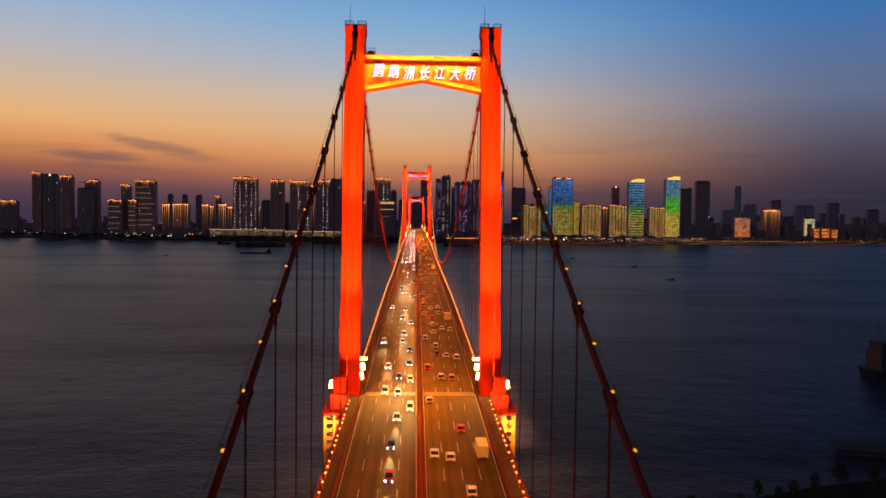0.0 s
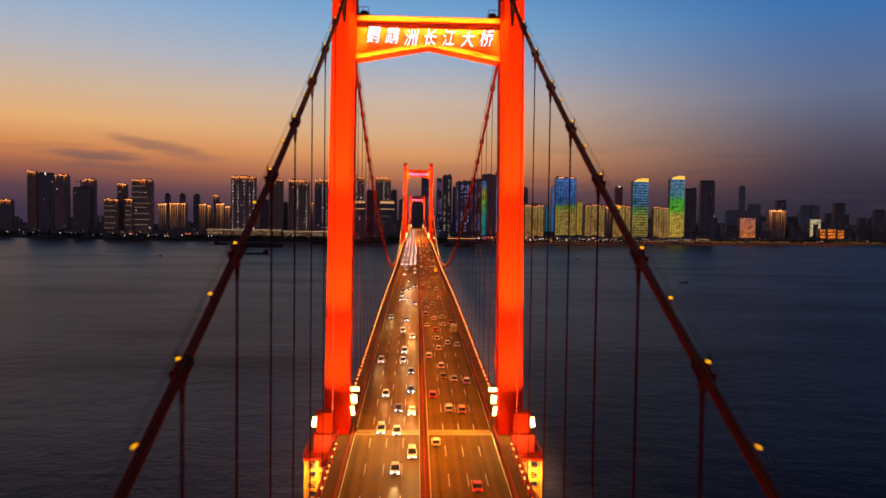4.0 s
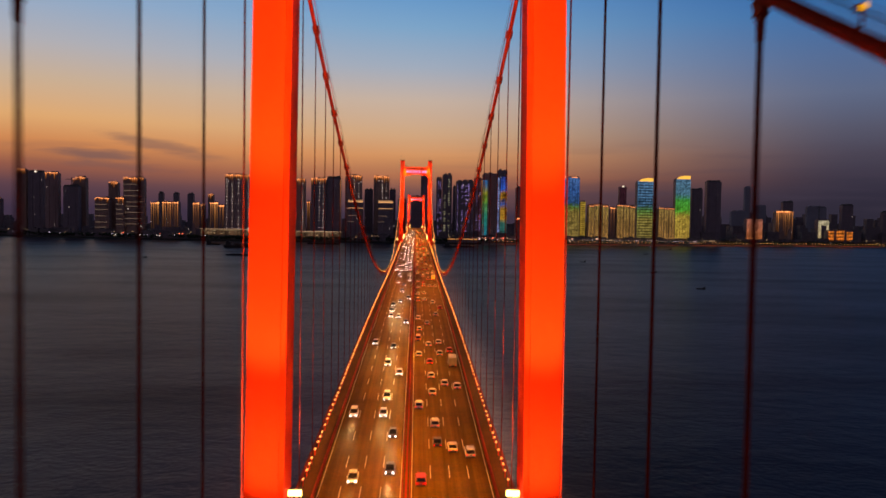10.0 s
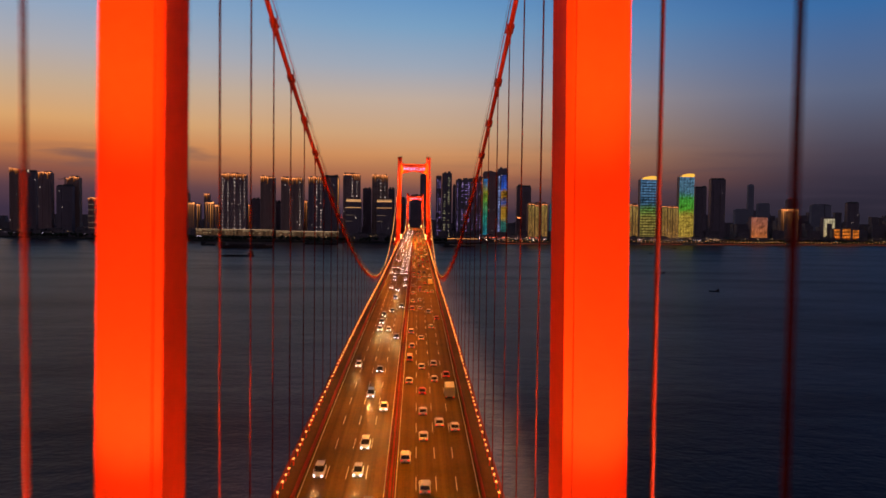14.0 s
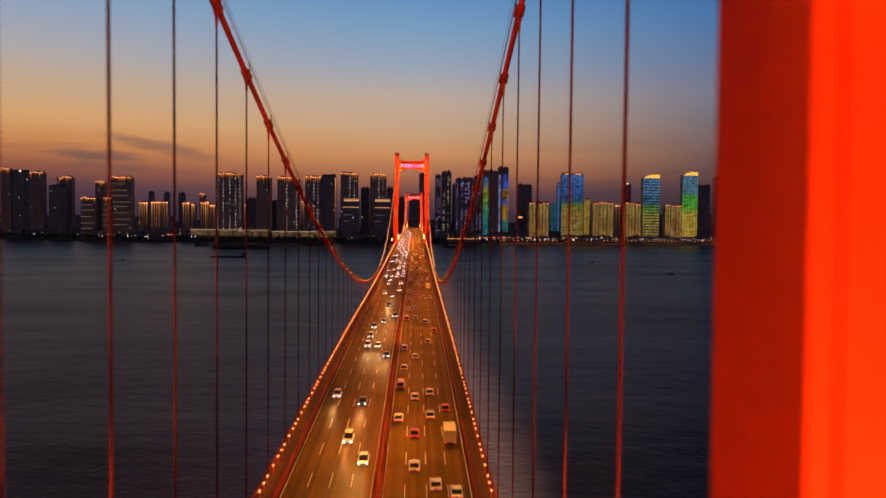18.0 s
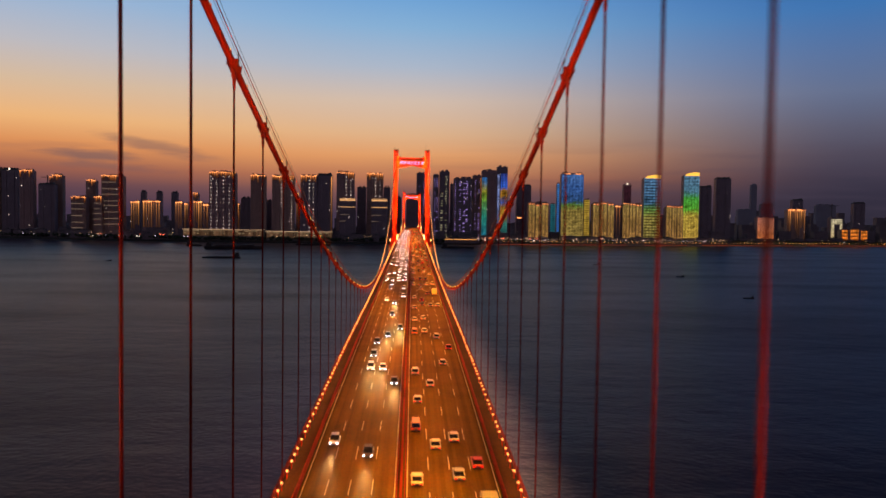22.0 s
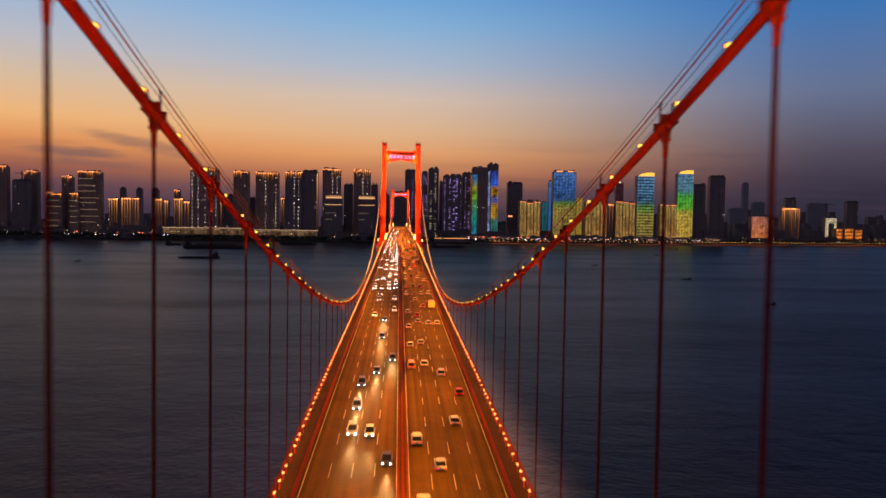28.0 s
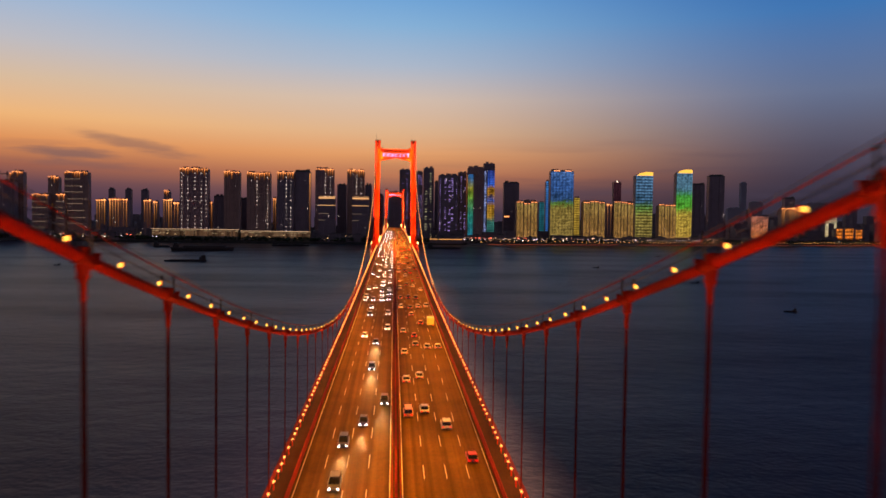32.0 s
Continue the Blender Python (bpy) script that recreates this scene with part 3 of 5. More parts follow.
for k in range(8):
    # small spots added between the sign characters, to streak light down the panel
    x = -14.35 + 4.1 * k
    spot("sign_streak_spot", (x, -3.1, 106.5), (x, -2.0, 101.2), 5200, 34, (1.0, 0.64, 0.1), 0.5, 0.1)
ROAD_LIGHT = (1.0, 0.3, 0.006)
LEVEL = 2.0
y = -200.0
while y < 1700:
    y0, y1 = y + (5.0 if y in (0.0, 850.0) else 0.5), y + 50 - (5.0 if y in (-50.0, 800.0, 1650.0) else 0.5)
    mid = (y0 + y1) / 2
    z, d = cable_z(mid), deck_z(mid)
    h = max(4.0, z - d)
    rise = math.atan((cable_z(y + 49) - cable_z(y + 1)) / 48)
    for side in (-1, 1):
        r2 = h * h + 16 ** 2
        down = Vector((-side * 16, 0, -h)).normalized()
        along = Vector((0, math.cos(rise), math.sin(rise)))
        zaxis = -(down - down.dot(along) * along).normalized()
        m = Matrix((along, zaxis.cross(along), zaxis)).transposed().to_4x4()
        m.translation = (side * 17.2, mid, z + 1.0)
        lamp = strip_lamp("cable_lamp_light", m, (y1 - y0) / math.cos(rise), 0.25, LEVEL * (0.82 if mid < 20 else 1.0 if mid < 90 else 1.75 if mid < 180 else 2.9 if mid < 320 else 3.9) * (y1 - y0) * r2 / max(h, 9.0), ROAD_LIGHT)
        lamp.data.spread = min(radians(150), 2 * math.atan(17 / h) + radians(8))
    y += 50
y = 2.0
while y < 842:
    mid = y + 20
    rise = math.atan((cable_z(y + 39) - cable_z(y + 1)) / 38)
    for side in (-1, 1):
        along = Vector((0, math.cos(rise), math.sin(rise)))
        out = Vector((side * 0.66, 0, 0.75))
        zaxis = -(out - out.dot(along) * along).normalized()
        m = Matrix((along, zaxis.cross(along), zaxis)).transposed().to_4x4()
        m.translation = (side * 15.8, mid, cable_z(mid) - 2.6)
        # added unseen strip in mid-air, to light the cable's underside
        strip_lamp("cable_fill_light", m, 38, 0.2, 440 if y < 220 else 800 if y < 330 else 1350, (1.0, 0.28, 0.04))
    y += 40
STRIP = 1700.0
y = -250.0
while y < 1800:
    z = deck_z(y + 50)
    pitch = math.degrees(math.atan((deck_z(y + 100) - deck_z(y)) / 100))
    for side in (-1, 1):
        m = Matrix.Translation((side * 18.2, y + 50, z + 1.9)) @ Euler((radians(pitch), 0, 0)).to_matrix().to_4x4() @ Euler((0, radians(side * 40), 0)).to_matrix().to_4x4() @ Euler((0, 0, radians(90))).to_matrix().to_4x4()
        strip_lamp("deck_strip_light", m, 98, 0.12, STRIP, (1.0, 0.36, 0.06))
    y += 100

# the railing lamps also shine up the feet of the hangers
y = 4.0
while y < 640:
    mid = y + 26
    pitch = math.degrees(math.atan((deck_z(y + 52) - deck_z(y)) / 52))
    for side in (-1, 1):
        m = Matrix.Translation((side * 17.2, mid, deck_z(mid) + 1.4)) @ Euler((radians(pitch), 0, 0)).to_matrix().to_4x4() @ Euler((0, radians(180 + side * 32), 0)).to_matrix().to_4x4() @ Euler((0, 0, radians(90))).to_matrix().to_4x4()
        strip_lamp("railing_lamp_light", m, 50, 0.12, 420, (1.0, 0.36, 0.06))
    y += 53
for side in (-1, 1):
    # floodlights at the foot of the first tower aimed up the cables of the main span
    for aim, watts, cone in ((30, 260000, 44), (75, 300000, 24)):
        spot("cable_floodlight", (side * 15.6, 4.5, deck_z(4) + 2.4), (side * 18, aim, 0.5 * (cable_z(aim) + deck_z(aim)) + 12), watts, cone, (1.0, 0.42, 0.1), 0.8)

# lamps under the downstream deck edge shine on the river
y = 10.0
while y < 800:
    z = deck_z(y + 50)
    pitch = math.degrees(math.atan((deck_z(y + 100) - deck_z(y)) / 100))
    m = Matrix.Translation((19.3, y + 50, z - 0.6)) @ Euler((radians(pitch), 0, 0)).to_matrix().to_4x4() @ Euler((0, radians(-20), 0)).to_matrix().to_4x4() @ Euler((0, 0, radians(90))).to_matrix().to_4x4()
    lamp = strip_lamp("underdeck_light", m, 98, 0.15, 15000, (1.0, 0.46, 0.2))
    lamp.data.spread = radians(56)
    # upstream strips are added, wide and faint, to brighten the water on that side
    m = Matrix.Translation((-19.3, y + 50, z - 0.6)) @ Euler((radians(pitch), 0, 0)).to_matrix().to_4x4() @ Euler((0, radians(42), 0)).to_matrix().to_4x4() @ Euler((0, 0, radians(90))).to_matrix().to_4x4()
    strip_lamp("underdeck_light", m, 98, 0.15, 9000, (1.0, 0.5, 0.4))
    y += 100

# ---- lettering on the crossbeams ----
SIGN = glow("white_pink_sign_light", (1.0, 0.62, 0.86), 3.2)
SIGN_FAR = glow("pink_sign_light", (1.0, 0.3, 0.78), 3.2)
WORDS = "鹦鹉洲长江大桥"


def letter_mesh(ch, size, mat):
    cu = bpy.data.curves.new("letter", "FONT")
    cu.body, cu.size, cu.extrude, cu.align_x, cu.offset, cu.shear = ch, size, 0.12, "CENTER", -0.035, 0.24
    ob = bpy.data.objects.new("letter", cu)
    scene.collection.objects.link(ob)
    me = bpy.data.meshes.new_from_object(ob.evaluated_get(bpy.context.evaluated_depsgraph_get()))
    bpy.data.objects.remove(ob)
    me.materials.clear()
    me.materials.append(mat)
    return me


for t, low, mat, size in ((TOWERS[0], 99.0, SIGN, 4.0), (TOWERS[1], 126.0, SIGN_FAR, 4.5), (TOWERS[2], 115.8, SIGN_FAR, 4.5)):
    for k, ch in enumerate(WORDS):
        bob = (0.3, 0.1, -0.15, 0.0, -0.1, -0.2, 0.0)[k]
        part("sign_character", letter_mesh(ch, size, mat), None, t, "glowing white sign character" if mat is SIGN else "glowing pink sign character", m=pose(-12.0 + 4.05 * k, -2.7, low + 3.85 + bob, 90, 0, 0) @ Matrix.Diagonal((0.74, 0.96, 1, 1)))

# ---- foot of each tower: pedestal, platforms, stair cage, floodlights ----
YELLOW_STEEL = material("yellow_painted_steel", (0.6, 0.22, 0.03), 0.5, grain=1.0, vary=0.15)
for tw, ty, shaft in zip(TOWERS, (0.0, 850.0, 1700.0), (TOP1, TOP2, TOP3)):
    d = deck_z(ty)
    for side in (-1, 1):
        x = side * 19.0
        slab = Shape().box(min(side * 15.9, side * 25.2), max(side * 15.9, side * 25.2), -10.4, 5.0, d - 3.4, d - 2.8, 0.1)
        part("foot_platform", slab, RED_OLD, tw, "red steel platform round the foot of the shaft")
        xo, xi = side * 25.1, side * 19.4
        for k in range(9):
            y = -10.3 + 15.2 * k / 8
            part("railing_post", Shape().box(xo - 0.05, xo + 0.05, y - 0.05, y + 0.05, d - 2.8, d - 1.56), RED, tw)
        for k in range(5):
            px = xi + (xo - xi) * k / 4
            part("railing_post", Shape().box(px - 0.05, px + 0.05, -10.35, -10.25, d - 2.8, d - 1.56), RED, tw)
        a, b = sorted((xi, xo))
        for h in (-2.2, -1.65):
            part("railing_bar", Shape().box(a, b, -10.34, -10.26, d + h, d + h + 0.07), RED, tw)
            part("railing_bar", Shape().box(xo - 0.04, xo + 0.04, -10.26, 5.0, d + h, d + h + 0.07), RED, tw)
        a, b = sorted((side * 19.4, side * 22.9))
        part("cabin_base", Shape().box(a - 0.6, b + 0.9, -6.9, -3.6, d - 2.78, d + 1.2, 0.12), RED_OLD, tw, "dull red steel base under the cabin")
        part("pedestal", Shape().box(a, b, -6.2, -3.6, d + 1.22, d + 5.6, 0.12), RED, tw, "red steel cabin in front of the shaft")
        part("pedestal_roof", Shape().box(a - 0.15, b + 0.15, -6.35, -3.58, d + 5.61, d + 5.8, 0.06), RED_OLD, tw)
        # stair cage on the lower shaft
        cage = Shape()
        a, b = sorted((side * 19.8, side * 24.6))
        for px in (a, (a + b) / 2, b):
            for py in (-10.2, -7.4):
                cage.box(px - 0.3, px + 0.3, py - 0.12, py + 0.12, d - 18, d - 3.42)
        for k in range(7):
            z = d - 5.7 - 2.1 * k
            cage.box(a, b, -10.26, -10.14, z, z + 0.75).box(a, b, -7.46, -7.34, z, z + 0.2)
            cage.box(a - 0.06, a + 0.06, -10.1, -7.5, z, z + 0.2).box(b - 0.06, b + 0.06, -10.1, -7.5, z, z + 0.2)
            lo, hi = (a, b) if k % 2 else (b, a)
            s = 1 if hi > lo else -1
            cage.hexa([(lo, -9.9, z + 0.2), (lo + s * 0.4, -9.9, z + 0.2), (lo + s * 0.4, -9.2, z + 0.2), (lo, -9.2, z + 0.2)], [(hi - s * 0.4, -9.9, z + 2.0), (hi, -9.9, z + 2.0), (hi, -9.2, z + 2.0), (hi - s * 0.4, -9.2, z + 2.0)])
        part("stair_cage", cage, YELLOW_STEEL, tw, "yellow lit steel stair cage on the lower shaft")
        # floodlight boxes beside the shaft
        for fx, fy, fz, w, hh, lean in ((side * 15.35, 0.6, 9.2, 0.95, 0.42, 0), (side * 15.5, -0.6, 7.3, 0.62, 0.9, side * 5), (side * 15.6, -2.2, 5.1, 0.4, 1.0, side * 9), (side * 23.4, -5.6, 3.6, 0.5, 1.1, -side * 9)):
            lamp = thing("floodlight", "bright amber floodlight on a steel stand at a tower foot", "floodlight", "floodlights at the tower feet")
            lamp.matrix_world = pose(fx, ty + fy, d + fz, 0, lean, 0)
            part("stand", Shape().box(-0.08, 0.08, -0.08, 0.08, -fz - (2.75 if abs(fx) > 20 else -0.16), -hh), STEEL, lamp)
            part("housing", Shape().box(-w - 0.08, w + 0.08, -0.2, 0.35, -hh - 0.08, hh + 0.08, 0.06), STEEL, lamp)
            part("lens", Shape().box(-w, w, -0.3, -0.18, -hh, hh), LENS_HOT, lamp, "lit amber lens")
        strip_lamp("cabin_light", look((side * 21.2, ty - 10.5, d - 0.5), (side * 21.15, ty - 5.5, d + 3.0)), 3.0, 0.2, 1000, (1.0, 0.55, 0.14))
        strip_lamp("stair_light", look((side * 23.0, ty - 13.6, d - 5.0), (side * 21.5, ty - 6.4, d - 11)), 2.0, 0.4, 1900, (1.0, 0.6, 0.1))
        spot("leg_foot_light", (side * 14.9, ty - 1.0, d + 6.0), (side * 16.8, ty + 0.5, d + 11), 5200, 130, (1.0, 0.55, 0.08))
        spot("foot_floodlight", (side * 14.9, ty - 2.8, d + 6.5), (side * 10, ty - 16, d), 9000, 150, (1.0, 0.55, 0.12))

# ---- traffic ----
GLASS = material("dark_car_glass", (0.02, 0.022, 0.025), 0.08, grain=1.0, vary=0.05, blotch=0.05)
TYRE = material("tyre_rubber", (0.02, 0.02, 0.02), 0.85, grain=8.0)
RIM = material("alloy_rim", (0.5, 0.5, 0.5), 0.35, metal=0.9)
PLASTIC = material("black_trim", (0.03, 0.03, 0.03), 0.5)
BAR = material("plate_blue", (0.03, 0.06, 0.3), 0.5)
HEAD = glow("headlamp", (0.95, 0.86, 1.0), 14.0)
TAIL = glow("tail_lamp", (1.0, 0.02, 0.01), 1.6)
PAINTS = {name: material(name + "_car_paint", col, 0.3, metal=0.1, grain=1.0, vary=0.04, blotch=0.08) for name, col in (
    ("white", (0.78, 0.77, 0.74)), ("silver", (0.5, 0.5, 0.5)), ("black", (0.02, 0.02, 0.024)), ("navy", (0.02, 0.03, 0.09)),
    ("red", (0.5, 0.015, 0.012)), ("grey", (0.16, 0.16, 0.17)), ("orange", (0.75, 0.3, 0.06)), ("yellow", (0.7, 0.58, 0.22)))}


def profile_ring(pts, half, tuck):
    """A car shell: outline pts (y, z) from the front, skinned across the width with tucked sides."""
    rows = []
    for x, k in ((-half, 1.0), (-half * 0.93, 0.0), (half * 0.93, 0.0), (half, 1.0)):
        zc = sum(p[1] for p in pts) / len(pts)
        rows.append([(x, y * (1 - 0.03 * k), zc + (z - zc) * (1 - tuck * k)) for y, z in pts])
    return Shape().rings(rows)


def make_car(kind, paint, oncoming, far=False):
    """Built with its nose towards +y, wheels on z = 0."""
    dims = {"sedan": (4.7, 0.9, 0.78, 1.45), "suv": (4.7, 0.93, 0.95, 1.72), "hatch": (4.2, 0.87, 0.82, 1.5), "van": (5.0, 0.92, 1.05, 1.95)}[kind]
    length, half, belt, roof = dims
    h = length / 2
    car = thing("car", f"{paint} {kind} {'with lit headlamps' if oncoming else 'with red tail lamps'} driving on the bridge", "car", "cars on the bridge")
    hood = belt - 0.06
    if kind == "van":
        shell = [(h, 0.35), (h, 0.7), (h - 0.15, 0.95), (h - 0.7, belt), (-h + 0.05, belt), (-h, 0.9), (-h, 0.35), (-h + 0.3, 0.24), (h - 0.3, 0.24)]
        cabin = [(h - 0.65, belt - 0.02), (h - 1.35, roof), (-h + 0.25, roof), (-h + 0.08, belt - 0.02)]
    else:
        shell = [(h, 0.36), (h - 0.02, 0.62), (h - 0.25, hood - 0.02), (h - 1.15, belt), (-h + 0.35, belt + 0.03), (-h + 0.05, belt - 0.08), (-h, 0.6), (-h + 0.04, 0.36), (-h + 0.4, 0.24), (h - 0.4, 0.22)]
        tail = {"sedan": 0.55, "suv": 0.12, "hatch": 0.16}[kind]
        back = {"sedan": 1.3, "suv": 0.5, "hatch": 0.7}[kind]
        cabin = [(h - 1.1, belt - 0.02), (h - 1.85, roof - 0.06), (h - 2.3, roof), (-h + back + 0.2, roof), (-h + back, roof - 0.05), (-h + tail, belt)]
    part("body", profile_ring(shell, half, 0.12), PAINTS[paint], car)
    glass = Shape().rings([[(x * k, y, z) for y, z in cabin] for x, k in ((-half * 0.92, 1), (half * 0.92, 1))])
    gv = [(x * (0.98 if z < belt + 0.05 else 0.8), y, z) for x, y, z in glass.v]
    glass.v = gv
    part("glasshouse", glass, GLASS, car)
    ry0, ry1 = cabin[-2][0] + 0.04, cabin[2 if kind != "van" else 1][0] + (0.05 if kind != "van" else -0.02)
    roofm = Shape().box(-half * 0.78, half * 0.78, ry0 - 0.3, ry1 + 0.12, roof - 0.04, roof + 0.035, 0.03)
    part("roof", roofm, PAINTS[paint], car)
    if far:
        for sx in (-1, 1):
            y0, mat = (h - 0.1, HEAD) if oncoming else (-h - 0.08, TAIL)
            part("headlamp" if oncoming else "tail_lamp", Shape().box(sx * half * 0.72 - 0.16, sx * half * 0.72 + 0.16, y0, y0 + 0.16, 0.56, 0.76), mat, car, "lit white headlamp" if oncoming else "lit red tail lamp")
        part("underbody", Shape().box(-half * 0.85, half * 0.85, -h + 0.4, h - 0.4, 0.02, 0.4), TYRE, car)
        return car
    wheel = Shape().tube([(-0.1, 0, 0), (-0.09, 0, 0), (0.09, 0, 0), (0.1, 0, 0)], [0.26, 0.32, 0.32, 0.26], 12)
    wmesh = wheel.mesh("wheel", TYRE, False)
    rim = Shape().tube([(-0.115, 0, 0), (0.115, 0, 0)], 0.2, 8).mesh("rim", RIM)
    for sx in (-1, 1):
        for wy in (h - 0.88, -h + 0.9):
            w = part("wheel", wmesh, None, car, m=pose(sx * (half - 0.1), wy, 0.32))
            part("rim", rim, None, w)
        if oncoming:
            part("headlamp", Shape().box(sx * half * 0.7 - 0.14, sx * half * 0.7 + 0.14, h - 0.2, h + 0.02, 0.56, 0.71), HEAD, car, "lit white headlamp")
        else:
            part("tail_lamp", Shape().box(sx * half * 0.74 - 0.2, sx * half * 0.74 + 0.2, -h - 0.03, -h + 0.15, belt - 0.26, belt - 0.1), TAIL, car, "lit red tail lamp")
        part("mirror", Shape().box(sx * (half + 0.06) - 0.09, sx * (half + 0.06) + 0.09, h - 1.75, h - 1.6, belt + 0.02, belt + 0.17), PAINTS[paint], car)
    if not oncoming:
        part("bumper", Shape().box(-half * 0.85, half * 0.85, -h - 0.06, -h + 0.1, 0.3, 0.5, 0.03), PLASTIC, car)
        part("plate", Shape().box(-0.24, 0.24, -h - 0.075, -h - 0.05, 0.6, 0.74), BAR, car)
    else:
        part("grille", Shape().box(-half * 0.5, half * 0.5, h - 0.06, h + 0.03, 0.42, 0.6), PLASTIC, car)
    return car


def make_truck():
    truck = thing("truck", "box truck with a pale yellow cargo box driving on the bridge", "truck")
    part("cargo_box", Shape().box(-1.15, 1.15, -3.6, 1.7, 0.95, 3.3, 0.06), PAINTS["yellow"], truck, "pale yellow cargo box")
    part("cab", Shape().rings([[(x, 1.9, 0.6), (x, 3.6, 0.6), (x, 3.6, 1.4), (x, 3.25, 2.3), (x, 1.9, 2.35)] for x in (-1.05, 1.05)]), PAINTS["white"], truck)
    part("windscreen", Shape().rings([[(x, 3.62, 1.42), (x, 3.28, 2.25), (x, 3.2, 2.25), (x, 3.5, 1.42)] for x in (-0.95, 0.95)]), GLASS, truck)
    part("chassis", Shape().box(-0.5, 0.5, -3.5, 3.3, 0.55, 0.93), PLASTIC, truck)
    wm = Shape().tube([(-0.16, 0, 0), (-0.14, 0, 0), (0.14, 0, 0), (0.16, 0, 0)], [0.36, 0.45, 0.45, 0.36], 12).mesh("wheel", TYRE)
    for sx in (-0.9, 0.9):
        for wy in (2.7, -2.2):
            part("wheel", wm, None, truck, m=pose(sx, wy, 0.45))
        part("tail_lamp", Shape().box(sx - 0.14, sx + 0.14, -3.66, -3.5, 0.75, 0.93), TAIL, truck, "lit red tail lamp")
    return truck


def road_pose(x, y, oncoming):
    tilt = math.degrees(math.atan((deck_z(y + 3) - deck_z(y - 3)) / 6))
    return Matrix.Translation((x, y, deck_z(y) + 0.01)) @ Euler((radians(tilt), 0, 0)).to_matrix().to_4x4() @ pose(0, 0, 0, 0, 0, 180 if oncoming else 0)


FLEET = {}


def put(kind, paint, x, y, oncoming):
    far = y > 400
    key = (kind, paint, oncoming, far)
    if key not in FLEET:
        FLEET[key] = make_truck() if kind == "truck" else make_car(kind, paint, oncoming, far)
        FLEET[key].matrix_basis = road_pose(x, y, oncoming)
        return
    copy_thing(FLEET[key], road_pose(x, y, oncoming))


rng = random.Random(5)
ONCOMING = ((-9.6, 28, "white"), (-3.1, 32, "black"), (-6.0, 15, "navy"), (-2.7, 12, "white"), (-9.4, -1, "white"), (-5.9, -2, "white"), (-2.5, -16, "white"), (-5.6, -24, "white"), (-6.3, -43, "navy"), (-6.1, -61, "red"),
            (-12.7, 66, "white"), (-5.9, 66, "white"), (-3.2, 52, "black"), (-5.6, 80, "white"), (-3.1, 105, "white"), (-6.8, 116, "silver"), (-12.3, 147, "white"), (-5.9, 141, "black"), (-9.1, 205, "white"), (-5.9, 204, "white"))
ONCOMING += ((-9.2, 221, "grey"), (-2.6, 190, "navy"), (-9.2, 240, "navy"), (-6.2, 252, "navy"), (-2.4, 267, "black"), (-6.1, 300, "navy"), (-6.0, 336, "navy"), (-9.9, 348, "white"), (-9.7, 394, "grey"), (-13.2, 448, "white"), (-2.6, 362, "white"), (-2.7, 397, "white"))
AWAY = ((9.1, 44, "white"), (6.1, 47, "black"), (12.4, 41, "white"), (2.6, 27, "red"), (6.3, 15, "white"), (9.4, 14, "orange"), (2.5, -9, "white"), (9.2, -32, "red"), (2.8, -48, "white"), (6.0, -50, "white"), (9.0, -67, "white"), (5.9, 59, "white"), (2.4, 73, "white"),
        (5.9, 85, "white"), (9.4, 94, "white"), (12.6, 91, "white"), (5.9, 102, "white"), (5.9, 119, "red"), (2.5, 129, "white"), (9.2, 131, "silver"), (5.9, 145, "white"), (9.4, 149, "white"), (12.6, 136, "red"))
AWAY += ((2.9, 174, "white"), (6.0, 188, "white"), (2.5, 200, "white"), (10.0, 211, "white"), (12.6, 232, "red"), (9.6, 250, "white"), (5.9, 261, "white"), (2.6, 287, "white"), (5.9, 291, "white"), (2.6, 321, "white"), (6.1, 333, "silver"), (9.6, 329, "white"), (12.8, 329, "white"), (6.2, 348, "red"), (9.2, 374, "orange"), (2.7, 357, "white"), (6.3, 395, "white"), (9.7, 418, "white"))
for x, y, paint in ONCOMING:
    put(rng.choice(("sedan", "suv", "sedan", "hatch")), paint, x, y, True)
for x, y, paint in AWAY:
    put(rng.choice(("sedan", "suv", "sedan", "hatch")), paint, x, y, False)
for x, y in ((2.4, 155), (2.5, 258)):
    put("van", "orange", x, y, False)
for x, y in ((12.5, -48), (12.6, 116), (12.6, 371)):
    put("truck", "", x, y, False)
# farther on the traffic thickens
for lane in (-13.1, -9.6, -6.1, -2.6, 2.6, 6.1, 9.6, 13.1):
    y = 410 + rng.uniform(0, 40)
    while y < 1500:
        put(rng.choice(("sedan", "suv", "hatch")), rng.choice(("white", "white", "white", "silver", "black", "grey", "red", "navy")), lane + rng.uniform(-0.25, 0.25), y, lane < 0)
        y += rng.uniform(22, 62) * ((0.55 if y < 650 else 0.34) if -7 < lane < 0 else 0.6 if lane < 0 and y > 650 else 1.3 if abs(lane) > 12 else 1.0)
# beams of the nearer headlamps
for x, y, paint in ONCOMING:
    if y < 340:
        z = deck_z(y - 2.4)
        spot("headlamp_beam", (x, y - 2.5, z + 0.68), (x, y - 28, deck_z(y - 28) + 0.1), 18000, 20, (1.0, 0.64, 0.2), 1.0, 0.3)

